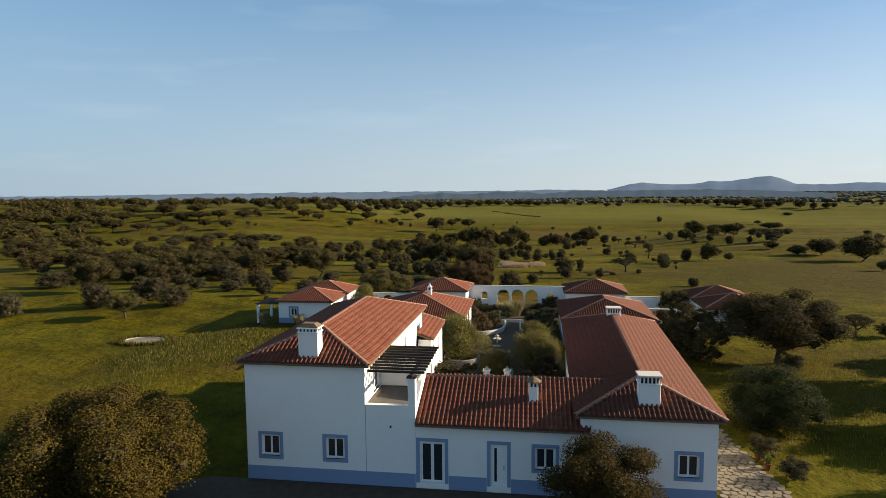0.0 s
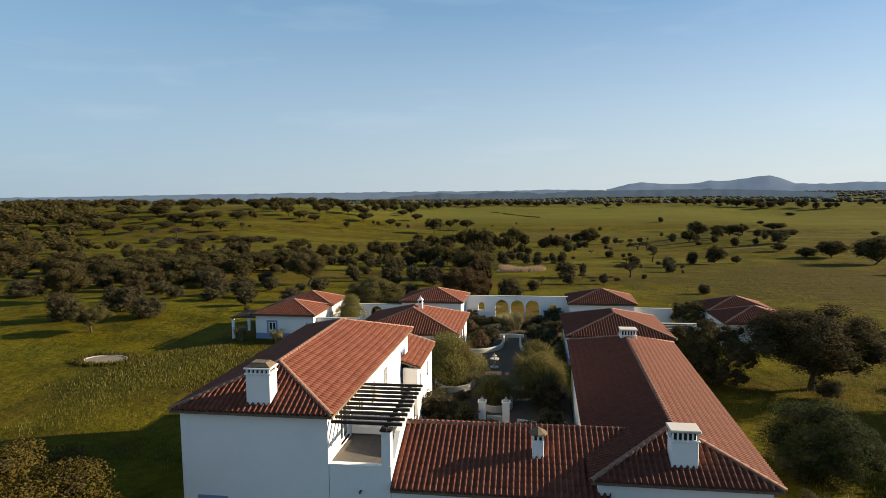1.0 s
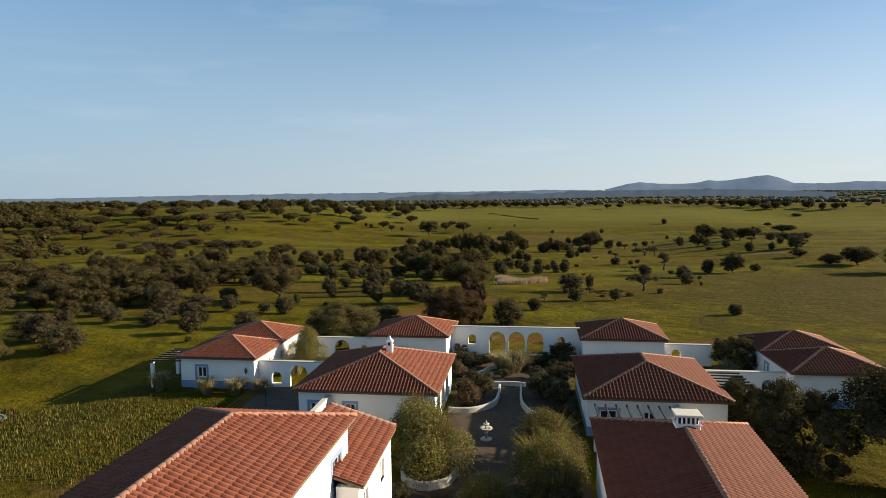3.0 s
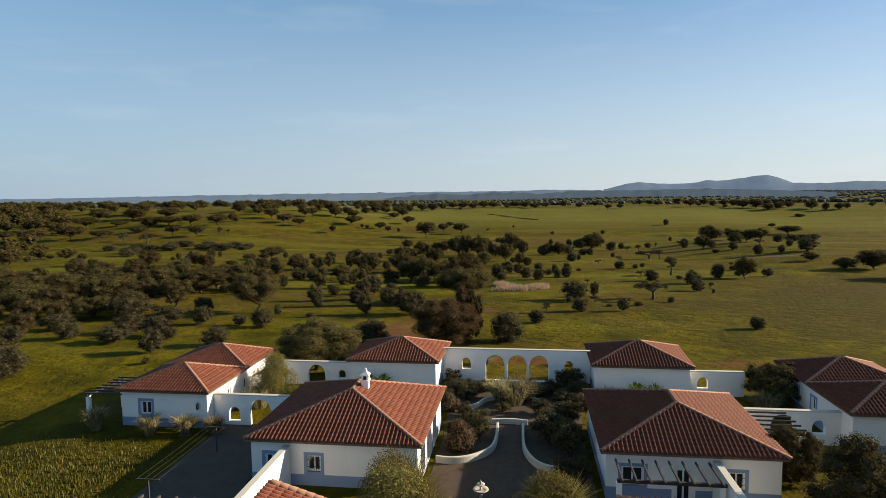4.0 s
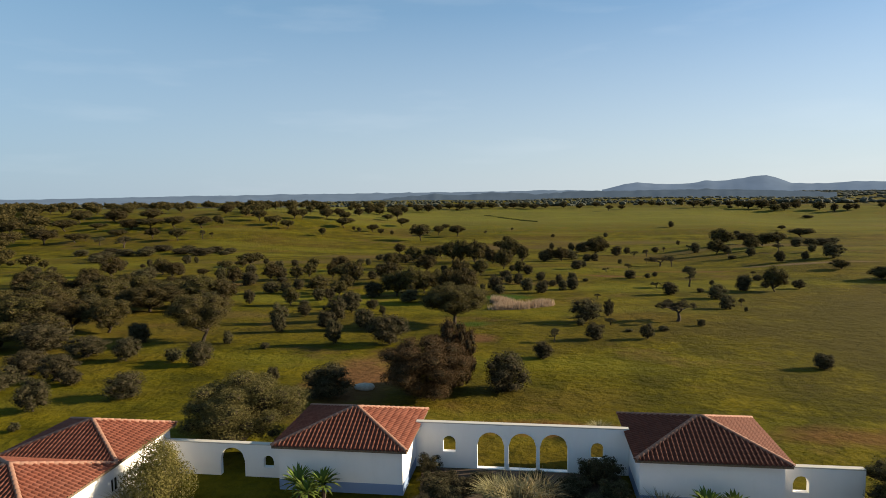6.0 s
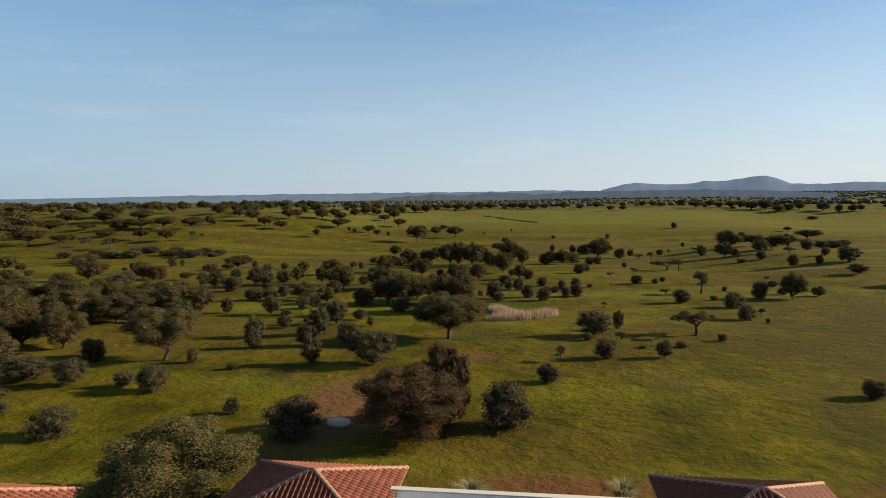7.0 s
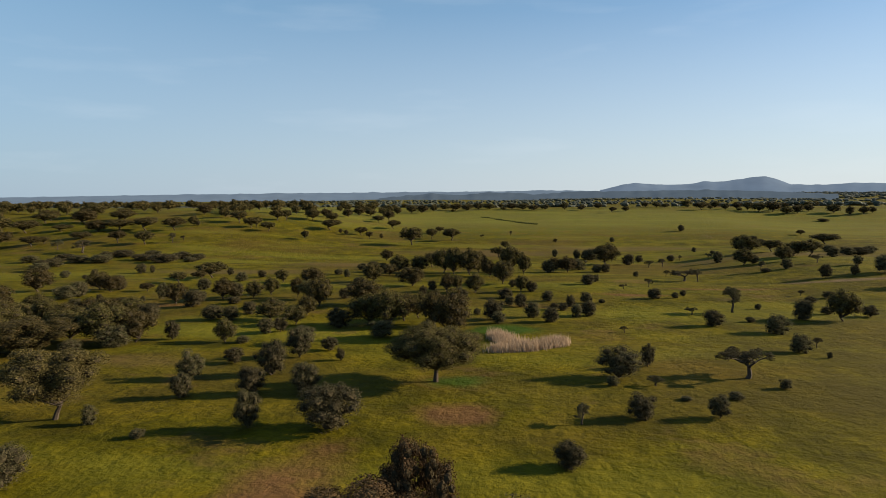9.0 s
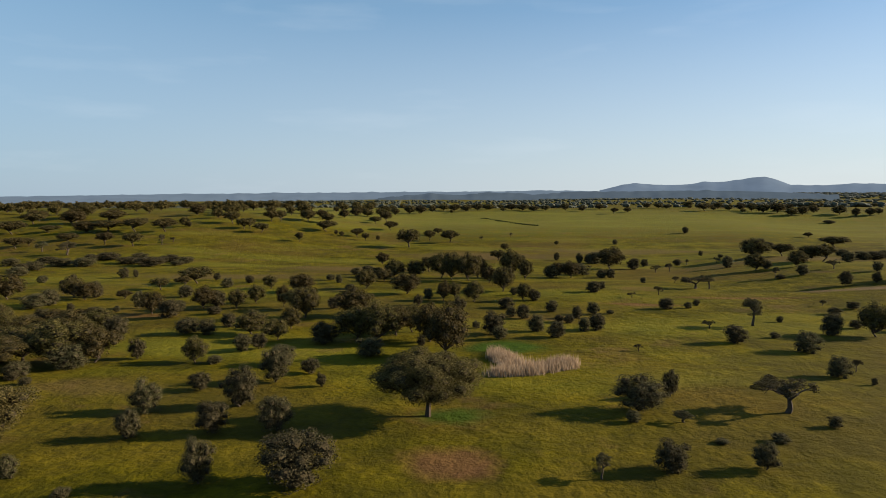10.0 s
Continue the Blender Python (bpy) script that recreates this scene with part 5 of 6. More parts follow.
def tufts(name, n, seed, region, h0, h1, width, mat, label, per=5, spread=.35, fade=8.0):
    rng = random.Random(seed)
    vs, fs = [], []
    xs, ys = [p[0] for p in region], [p[1] for p in region]
    made = 0
    while made < n:
        x, y = rng.uniform(min(xs), max(xs)), rng.uniform(min(ys), max(ys))
        if not inside(region, x, y) or noise.noise((x * .12, y * .12, seed)) < rng.uniform(-.6, .35):
            continue
        if -17.5 < x < -6 and 33 < y < 57:
            continue
        edge = min(abs((x1 - x0) * (y0 - y) - (x0 - x) * (y1 - y0)) / math.hypot(x1 - x0, y1 - y0) for (x0, y0), (x1, y1) in zip(region, region[1:] + region[:1]))
        if rng.random() > edge / fade:
            continue
        made += 1
        z = ground_z(x, y)
        for _ in range(per):
            a = rng.uniform(0, 6.28)
            h = rng.uniform(h0, h1)
            px, py = x + rng.uniform(-spread, spread), y + rng.uniform(-spread, spread)
            c, s = math.cos(a) * width, math.sin(a) * width
            l = rng.uniform(.1, .5) * h
            k = len(vs)
            vs += [(px - c, py - s, z - .05), (px + c, py + s, z - .05), (px - s * 3 * l - l * .4, py + l * .3, z + h)]
            fs.append((k, k + 1, k + 2))
    return tagged(mesh_ob(name, vs, fs, mat), label, "grass", kind="stuff")




# ---------- trees of the meadow ----------
def grove(kind, label, rows):
    for i, (x, y, h, w) in enumerate(rows):
        tree(kind, x, y, h * 1.08, w * 1.16, i, label, "shrub" if kind == "dense" else "tree", "shrub" if kind == "dense" else "tree")


grove("oak", "dark evergreen holm oak on the meadow", [(-76, 134.5, 5.4, 8.2), (-69.5, 135.1, 4.5, 6.8), (-63, 134.2, 5.1, 6.7), (-69, 153.8, 4.8, 9.7), (-69.9, 121.6, 3.5, 6.2), (-77.4, 99.7, 5.8, 7.6)])
grove("dense", "dense dark green shrub in the grass", [(-3.2, 109.8, 3.6, 4.4), (0.9, 124.4, 2, 2.3), (-19.9, 105.8, 3.1, 4.5), (-38.9, 116.9, 2.8, 3.1), (-39.1, 103.4, 2.3, 3.4), (-27.4, 110.8, 1.5, 1.5), (-53.7, 128.2, 2.8, 2.8), (31.3, 121.8, 1.8, 2.2), (-63.2, 122.2, 3.5, 6.2), (-55.1, 89.1, 3.2, 4.6), (-90.1, 106.1, 3.3, 6.5), (-76.2, 80, 3.5, 3.8), (-66.4, 86.5, 4, 4.4)])
grove("olive_far", "small grey-green wild olive tree in the grass", [(-42.7, 117.9, 1.6, 2.1), (-48.7, 117.7, 2.8, 3), (62.1, 201.7, 2.2, 2.9), (94.9, 256.8, 4.6, 6.1), (-44.6, 98.8, 2.8, 3), (-49.7, 108.3, 2.9, 3.5), (-52.9, 104, 2.3, 4.2), (-55.9, 130.5, 2.3, 2.2), (-42.2, 94.1, 0.7, 1), (-54.8, 119.3, 2.6, 4.5), (-61.6, 92.3, 3.9, 5.6)])
grove("oaky", "holm oak with golden-green spring leaves", [(-45.8, 130, 6.2, 8), (-57.7, 80.6, 3.4, 4.7)])
grove("umbrella", "holm oak with a flat spreading crown over a bare trunk", [(-96.6, 223.3, 2.1, 3.5), (-98.4, 241.3, 3.1, 4.8), (-96.6, 249.3, 2.4, 4.4), (-95.8, 255.6, 4.7, 8.5), (-48.7, 279, 3, 5), (97, 307, 5.4, 8.5), (96.6, 337.2, 4.5, 7.8), (-237.7, 349.6, 4.9, 9.3), (-12.4, 352.1, 4.5, 6.8), (-236.8, 356, 3.9, 5.4), (-184.6, 358.9, 6.1, 9.6), (-201.1, 361.8, 5.6, 7.6), (-276.9, 391.7, 7, 13.8), (-10.5, 392.3, 4, 4.2), (-259, 397, 3.8, 10.9), (-193.5, 400.7, 6.9, 11.6), (-227.9, 401.3, 5.8, 15.5), (-212, 402.5, 7, 12.4), (-119.1, 402.8, 4.9, 4.2), (-60.9, 407.4, 9.2, 12.5), (-146.9, 417.9, 5.2, 8.9)])
grove("umbrella", "holm oak with a flat spreading crown over a bare trunk", [(154.4, 418.9, 5.3, 13.1), (-159.7, 424.3, 6, 9.1), (-294.8, 427.9, 6.3, 13.7), (-157.6, 427.9, 6.1, 6.5), (-89.7, 428.6, 4, 4.5), (-245.8, 431.8, 7, 15.3), (-42.2, 432.9, 6.6, 10.2), (-173.2, 438.3, 7, 10.1), (-300.6, 439.3, 6.5, 10.6), (-97.9, 442.1, 5.1, 7.3), (-55.4, 443.5, 5.8, 7.3), (-118.7, 448.2, 6.3, 12.3), (-157.1, 457.2, 6.5, 8.8), (-152.4, 461.1, 6.6, 7.1), (-53.5, 467.4, 4, 5.6), (162.9, 468.1, 3, 4.9), (-127, 476.9, 6.1, 8.8), (-85.5, 478.7, 5.6, 8.8), (-102.7, 509.2, 4.9, 8.7), (-99.4, 528.9, 6.8, 9.1), (76.7, 626.1, 4.9, 6.7), (159, 657, 6.7, 14)])
grove("far", "dark evergreen holm oak on the meadow", [(-63.3, 161.5, 5.5, 7.4), (-70.1, 162.9, 4.9, 6.9), (-59.9, 163.1, 4.8, 5.6), (-46.5, 165.2, 3.4, 3.3), (-13.4, 173.8, 6.9, 6.4), (-86.7, 178.1, 4.9, 4.1), (-83.9, 178.5, 3.8, 5.9), (-76.6, 179.5, 4.3, 6.5), (-25.1, 181.8, 6.2, 6.2), (-42, 182, 3.4, 3.8), (-29.3, 183.3, 5.4, 6.5), (-17.3, 183.9, 5.7, 5.6), (-47.9, 185.7, 3.7, 5.7), (-23.6, 187.9, 5, 4.9), (-21.4, 190.6, 4.6, 4), (-43.2, 191.4, 3.5, 3.4), (54.6, 195.6, 5.3, 5.4), (-44.3, 201.5, 5.8, 5.7), (-35.4, 204.1, 5.4, 6.8), (-77.4, 204.3, 4.3, 4.4)])
grove("far", "dark evergreen holm oak on the meadow", [(-70.1, 211.1, 4.5, 4.8), (-62.7, 211.5, 4, 3.8), (-53.8, 214.7, 4.5, 2.9), (-122, 217.6, 5.4, 6.9), (-61.8, 219.3, 3.9, 3.8), (-104.2, 220.2, 4.1, 4.8), (-109.3, 222.6, 4.9, 5.4), (-13.7, 227.3, 4.5, 4.6), (-20.6, 227.8, 4.3, 3.4), (-2.4, 229.5, 4, 3.1), (-18.5, 232.7, 3.6, 3), (-31.2, 238.5, 4.8, 6.8), (-59, 240.6, 4.5, 7.3), (-7.5, 244.8, 6.2, 5.8), (-69.7, 245.4, 3.7, 3.6), (-44.5, 249.6, 5, 5.5), (-12.1, 265, 4.7, 4.9), (-43.7, 269, 3.5, 5.4), (-18.2, 270.5, 8, 6.7), (-23.6, 273.1, 8.1, 6.2), (-1.4, 276, 6.2, 4.3)])
grove("far", "dark evergreen holm oak on the meadow", [(-42.4, 279.6, 5.6, 6.5), (-36.1, 280.3, 5.6, 5.7), (-28, 280.5, 7.7, 7.2), (-16.1, 281.8, 6.6, 5.4), (-5.8, 283.4, 8.5, 7.2), (8.6, 287.5, 4.9, 4), (13.1, 288.3, 5.2, 5.8), (82.9, 292.4, 4.7, 5.3), (70.9, 293.8, 5.2, 6.5), (93.8, 309.8, 5.1, 6.9), (30.6, 324, 7.9, 10.2), (85.7, 335.1, 7.1, 9.9), (-59.3, 337.2, 4.6, 5.4), (-227.7, 370.8, 3.8, 9.9), (-236.8, 395.2, 6.3, 10.7), (-192.8, 419.1, 5.3, 5.8), (-269.7, 429.2, 7.7, 16.3), (-250.4, 441.1, 7.2, 10.5), (-280.9, 453.9, 9, 14.5), (-191, 454.5, 5.5, 7.1), (-211.8, 468.6, 6.8, 11.1)])
grove("oaky", "holm oak with golden-green spring leaves", [(-49.5, 211.1, 4.1, 5.7), (-34.4, 299.8, 5.3, 5.9), (-139.4, 474.4, 6.8, 8.8)])
grove("olive_far", "small grey-green wild olive tree in the grass", [(-26.8, 129.9, 3.5, 2.4), (-19.6, 130.5, 4.1, 5.4), (15.6, 137.5, 2.2, 2), (-37.8, 137.9, 2.6, 2.1), (-31.1, 140.2, 3, 3.1), (-25.6, 141.4, 3.3, 3.2), (-40.7, 145, 3.3, 3), (-32.1, 148.2, 4.1, 3.4), (8.8, 151.4, 3.6, 5), (-39.4, 153.1, 2.1, 2.4), (-26.2, 156.4, 1.6, 1.2), (13, 156.9, 2.8, 1.7), (-32.1, 157.6, 4, 3.5), (-29.4, 162, 1.9, 2.3)])
grove("olive_far", "small grey-green wild olive tree in the grass", [(-55.4, 166, 2.9, 2.2), (-43.5, 173, 2.6, 2.6), (-42, 175, 2.4, 2.7), (-33.8, 181.3, 3.3, 4.5), (-86, 205.3, 1.4, 1.4), (-84.5, 210.5, 3.8, 2.7), (-15.6, 212.5, 3.1, 3), (-25.1, 219.2, 2.4, 2), (-24.2, 228.1, 2.8, 2.4), (77.8, 253.1, 3.8, 3.1), (85.8, 254.3, 2.9, 2.3), (-127.2, 267.9, 3.3, 3.2), (95.5, 272.1, 2.9, 2.8), (57.5, 335.9, 2.7, 3.1)])
grove("dense", "dense rounded dark shrub in the grass", [(-35, 126.4, 0.8, 1.3), (-41.5, 129, 1.8, 1.3), (8.4, 136.4, 2.4, 2.6), (14.1, 143, 0.4, 1.2), (19.1, 143.7, 0.7, 1.6), (7.5, 148, 1.1, 1.4), (25.7, 148.2, 1.1, 1.3), (-59.8, 151.6, 0.9, 1.4), (-62.9, 153.1, 1.1, 1.5), (-60.6, 159.8, 3.1, 4.5), (37.9, 164.8, 0.9, 0.7), (-43.9, 165.4, 1.1, 2.1), (-34.8, 166.3, 2.8, 3.8), (35.7, 168.3, 2.6, 2.8), (-24.4, 172.9, 2.7, 4), (-68.1, 179.5, 4, 4), (-18.3, 180.5, 1.7, 1.4), (38.3, 182.8, 3.1, 3.6), (-55.3, 184.7, 2.6, 3), (-59.1, 185, 2.7, 4), (-6.4, 186.3, 2.1, 2.5)])
grove("dense", "dense rounded dark shrub in the grass", [(30.2, 187.9, 2.8, 3.3), (2.7, 189, 2.7, 2.9), (-7.5, 190.2, 3.9, 3.8), (-54.9, 191.7, 2.5, 2.7), (37.8, 192.7, 1, 1.6), (-0.4, 194.1, 3, 2.9), (-10.9, 195.6, 1.3, 1.5), (7.9, 195.8, 2.6, 2.1), (48.1, 196.6, 3.7, 3.4), (10.2, 197.8, 2.9, 3), (-97.1, 198.5, 1.7, 2.8), (-71.2, 200.4, 3.7, 4), (-89.8, 203.3, 1.5, 2.9), (5.8, 203.4, 1.6, 1.9), (55.6, 203.8, 1.6, 2.2), (-64, 204.2, 1.6, 2.8), (4.1, 204.2, 1.4, 1.7), (-96.5, 205.4, 1.7, 1.5), (-106.1, 206.8, 3.2, 5.4), (-2.7, 207.1, 2.9, 2.5), (-73.2, 207.5, 2.4, 2.4)])
grove("dense", "dense rounded dark shrub in the grass", [(44.8, 208.7, 1.2, 1.2), (7.7, 208.8, 2.5, 2), (-4.9, 208.9, 2.1, 2.2), (-105.7, 211.1, 3.8, 3.7), (-42, 212.4, 2.3, 2.6), (-68.4, 214, 3.5, 3.7), (11.5, 214.2, 2.6, 2.6), (15, 215.4, 0.9, 1.5), (3.2, 216.1, 2.3, 2.6), (59.2, 219, 1.5, 2.5), (-6.2, 219.1, 2.4, 3.6), (27.6, 223.2, 2.4, 3.1), (-104.7, 224.4, 3.9, 3.4), (32.7, 224.9, 1.4, 1.6), (65.8, 225.2, 1.6, 2.6), (-83.2, 227.3, 3, 3.6), (35.3, 228.6, 1.3, 1.5), (0, 230, 2.7, 2.9), (-4.6, 239, 1.9, 2.2), (-46.8, 242.8, 2, 2.9), (15.2, 246, 2.8, 3.7), (-82.4, 246.9, 2.7, 3.4)])
grove("dense", "dense rounded dark shrub in the grass", [(-131.7, 247.3, 1.3, 1.9), (-141.8, 251.6, 2.2, 3), (18, 251.8, 2.1, 1.8), (-132.3, 252.1, 2.7, 2), (-81.2, 258.5, 2.2, 2.6), (-55.5, 261.8, 2.5, 2), (-94.7, 264.9, 2.3, 2.2), (-60.3, 268.8, 1.9, 2.9), (69.4, 270.2, 1.3, 2.7), (-125.4, 271.2, 2.6, 1.6), (76.1, 272.7, 3.1, 3.2), (32.6, 273.1, 1.7, 1.7), (-173.1, 278.7, 3.2, 4.8), (6.7, 286.9, 4.3, 4.5), (-57.5, 287.8, 2.3, 3.8), (25.6, 289.5, 3, 2.9), (23, 289.6, 2.8, 3.6), (74.6, 294.3, 3, 3.1), (17.7, 298.8, 3.9, 5.7), (-57, 301.4, 2.3, 4), (104.1, 305.3, 3.3, 4.1)])
grove("dense", "dense rounded dark shrub in the grass", [(12.7, 308, 3.1, 4), (68.2, 311.2, 4.2, 3.5), (115.8, 319.7, 3.1, 5.9), (121.1, 321, 3.1, 6), (38.4, 321.9, 4.1, 4.6), (129.5, 331.3, 3, 5.2), (45.3, 336.5, 3, 3.1), (119, 339.7, 2.9, 5.4), (26.8, 344.8, 4.8, 6.5), (21.3, 346.3, 4.3, 3), (24.7, 346.8, 3.6, 3), (77.7, 349.2, 1.4, 2.3), (-1.6, 355.6, 2.3, 1.7), (12.7, 357, 3.5, 2.4), (74.2, 364.1, 2.3, 1.9), (119.2, 411.2, 3.8, 6.2), (-190.3, 419.5, 2.7, 2.6), (48, 429.4, 2.8, 2.8), (-224.9, 430.4, 3.5, 5.4), (124.8, 435.4, 2.8, 3.9), (96.8, 476.9, 3.9, 3.8), (227.8, 583.5, 2.6, 8.1)])
grove("dense", "low spreading scrub on the meadow slope", [(-166, 269.5, 3, 6.5), (-174.1, 286.1, 3.3, 6.4), (-174.2, 299.8, 3.1, 8.5), (-195.6, 300.1, 3.1, 6.5), (-165.5, 300.6, 3.3, 8.9), (-142.7, 305.7, 3.5, 10.7), (-186.6, 307.8, 2.7, 7.8), (-133.5, 309.6, 2, 5.2), (-154.4, 311.2, 2.7, 9.3), (-145.3, 315.6, 2.5, 6.7), (-173.5, 316, 2.8, 6.8), (-134.8, 317.9, 2.8, 5.8), (-169.1, 320.2, 2.9, 9.2), (-144.2, 321.7, 2.8, 8.3), (-160.9, 327.6, 2.4, 7.1)])
grove("bare", "gnarled tree with sparse twiggy crown", [(2.8, 134.3, 2.1, 1.9), (12.2, 148.2, 1.3, 2.4), (23.2, 152.2, 4.8, 5.9), (39.3, 171.5, 1.8, 1.6), (13.9, 179.7, 1.2, 1.6), (29.8, 200.2, 2, 2.4), (38.3, 203.6, 5.6, 4.9), (61.7, 229.3, 1.5, 1.6), (23.2, 237.8, 1.8, 2), (30.5, 243.4, 2.4, 2.4), (46.3, 256.5, 4, 3.9), (42.7, 256.6, 4.5, 6.9)])
grove("bare", "gnarled tree with sparse twiggy crown", [(68.7, 272.2, 3.8, 2.7), (41.6, 272.9, 2.2, 2.3), (87.9, 280.3, 3.6, 3.5), (43.6, 308.1, 3, 3.5), (49.3, 312.4, 3.3, 4), (70.6, 330.8, 2.9, 2.8), (-197.6, 332.5, 6.6, 10.3), (61.4, 337.1, 2.5, 2), (-217.6, 341.9, 6.1, 5.6), (-174.2, 365.7, 5.6, 4.9), (-172.3, 372.4, 2.9, 3.9), (-25.1, 445, 3, 2.3), (-8.3, 454.6, 3.4, 2.7)])
grove("brow", "dark holm oak along the brow of the meadow", [(16.5, 421.6, 2.2, 2.7), (-83.6, 433, 3, 2.3), (-105.7, 435.9, 3, 3), (-110.6, 441, 2.7, 2.3), (-141.2, 479.6, 6.9, 9.3), (-139.6, 504, 5.7, 8.7), (-128.7, 522.4, 5.9, 8.2), (-127.7, 549.9, 6.3, 9.5), (-107.4, 557.6, 6.8, 8.8), (-126.3, 570.4, 5.6, 7.2), (-106.5, 597.5, 5.9, 7.6), (-97.6, 615, 7.1, 9.8), (262.8, 615.7, 7, 6.7), (-88.4, 619.7, 7.1, 10.8), (275.8, 620.6, 6.1, 8.2), (216.1, 620.8, 6.2, 10.1), (255, 625.9, 7.1, 11), (285, 626.2, 5.2, 6.4), (227.2, 626.6, 6.2, 9.3), (200.2, 636.8, 7.4, 11.9), (211.6, 637.2, 8.3, 14.2), (240.8, 637.7, 5.3, 7.6)])
grove("brow", "dark holm oak along the brow of the meadow", [(89.9, 640.8, 4.1, 6.4), (-81.9, 643.8, 6.4, 6.7), (-51.7, 652.4, 6.4, 10.4), (226.8, 652.7, 6, 7.8), (196.9, 653, 6.6, 8.8), (52.7, 654.8, 4.2, 7.1), (10, 657.2, 4.8, 10.3), (180.2, 659.3, 5.6, 6.5), (-63, 660.7, 6.5, 11.6), (38.3, 663.3, 6.4, 6.7), (20.6, 667.8, 4.9, 9.4), (-74.6, 669, 6.1, 11.8), (-42.4, 669.5, 6.6, 9.6), (-0.2, 670, 6, 13.2), (193.9, 671.9, 5.8, 8.6), (-10.9, 684.2, 5.6, 11.9), (-32.6, 684.7, 5.6, 14.2), (72, 689.6, 5, 9.1), (135.3, 694.3, 3.9, 5.9), (181.4, 694.7, 6, 9.5), (130.1, 706.3, 5.1, 9.3), (120.5, 711.2, 5.1, 7.7), (161, 718.2, 6.3, 9.4)])
grove("far", "dark evergreen holm oak on the meadow", [(98.1, 197.0, 7.6, 11.0), (96.7, 218.6, 5.4, 9.0), (87.3, 236.4, 2.8, 4.8), (88.5, 217.8, 3.2, 5.6), (-122.7, 143.1, 4.4, 6.6), (-114.0, 146.3, 5.3, 8.9), (-82.1, 123.0, 4.7, 6.5), (-81.5, 143.2, 5.0, 7.8), (-97.9, 151.4, 4.2, 7.3), (-107.4, 150.0, 4.8, 7.3), (-166.0, 179.4, 4.1, 7.4), (-175.0, 199.1, 4.1, 8.2), (-200.8, 214.6, 3.1, 5.5), (-180.8, 209.9, 5.6, 8.6)])
grove("umbrella", "holm oak with a flat spreading crown over a bare trunk", [(-290.4, 321.0, 7.9, 14.8), (-277.9, 313.8, 5.8, 8.0), (-291.7, 344.3, 4.9, 8.8), (-262.0, 328.6, 8.0, 13.3), (-252.3, 345.2, 7.6, 13.9), (-354.1, 380.1, 8.6, 15.6), (-329.2, 373.9, 7.6, 15.0), (-300.5, 377.5, 7.6, 15.0)])
grove("olive_far", "small grey-green wild olive tree in the grass", [(-60.8, 105.4, 2.2, 3.4), (-67.4, 111.4, 2.4, 4.1), (-65.4, 101.4, 2.5, 2.9), (-55.2, 110.2, 2.7, 3.9), (-47.3, 106.9, 1.5, 2.2)])
tree("grand", -12.3, 147.2, 6.9, 11.4, 0, "broad domed holm oak with golden-green spring leaves")
tree("dome", -22.4, 93.2, 5.3, 9.4, 0, "broad dome of golden-green oak scrub behind the wall")
tree("browndome", -10.6, 106.6, 6.0, 9.8, 0, "broad brown-leaved holm oak behind the garden wall", dz=-0.1)
tree("brown", -8.4, 110.6, 6.8, 4.8, 1, "tall brown-leaved holm oak behind the garden wall", dz=-0.4)
TAKEN = [(o.location.x, o.location.y) for o in scene.objects if o.parent is None and o.type == 'EMPTY' and o.name.split(".")[0] in ("tree", "bush")]


def inside(poly, x, y):
    c = False
    for (x0, y0), (x1, y1) in zip(poly, poly[1:] + poly[:1]):
        if (y0 > y) != (y1 > y) and x < (x1 - x0) * (y - y0) / (y1 - y0) + x0:
            c = not c
    return c


def surveyed(x, y):
    """The wedge of meadow whose trees are all placed one by one."""
    return -0.95 * (y - 89) < x + 3.5 < 0.57 * (y - 89)


def scatter(poly, n, seed, kinds, h0, h1, gap, label, clump=0.0, anywhere=False):
    rng = random.Random(seed)
    xs, ys = [p[0] for p in poly], [p[1] for p in poly]
    made = tries = 0
    while made < n and tries < n * 60:
        tries += 1
        x, y = rng.uniform(min(xs), max(xs)), rng.uniform(min(ys), max(ys))
        if not inside(poly, x, y) or (surveyed(x, y) and not anywhere) or any((x - a) ** 2 + (y - b) ** 2 < gap * gap for a, b in TAKEN):
            continue
        if clump and noise.noise((x * 0.022, y * 0.013, seed)) < rng.uniform(-0.5, clump):
            continue
        k = rng.choice(kinds)
        h = rng.uniform(h0, h1) * (0.6 if k == "dense" else 1)
        w = h * rng.uniform(1.1, 1.8)
        if y < 235:
            tree(k, x, y, h, w, rng.randrange(4), label[k])
        else:
            JOINED.append((x, y, h, w, rng.randrange(3), rng.uniform(0, 360)))
        TAKEN.append((x, y))
        made += 1


JOINED = []
LAB = {"far": "dark rounded holm oak of the open woodland", "dense": "dense grey-brown shrub in the grass"}
scatter([(-60, 120), (-62, 98), (-128, 130), (-260, 275), (-235, 300), (-100, 190)], 62, 42, ["far", "far", "dense"], 3.0, 5.2, 4.6, LAB, 0.1)
scatter([(-62, 118), (-72, 108), (-112, 128), (-118, 190), (-76, 192), (-60, 160)], 46, 47, ["far", "far", "dense"], 3.2, 5.2, 3.4, LAB, 0.0, True)
scatter([(-225, 270), (-290, 275), (-560, 560), (-480, 640), (-300, 430)], 90, 51, ["far"], 5.0, 8.0, 9.0, LAB, 0.1)
scatter([(-200, 448), (-430, 450), (-620, 660), (-330, 720), (-120, 700), (-110, 575), (-150, 500)], 150, 43, ["far"], 5.0, 8.0, 9.0, LAB, 0.25, True)
scatter([(-115, 590), (-40, 650), (60, 670), (60, 740), (-140, 740)], 24, 46, ["far"], 3.0, 5.0, 8.0, LAB, 0.1, True)
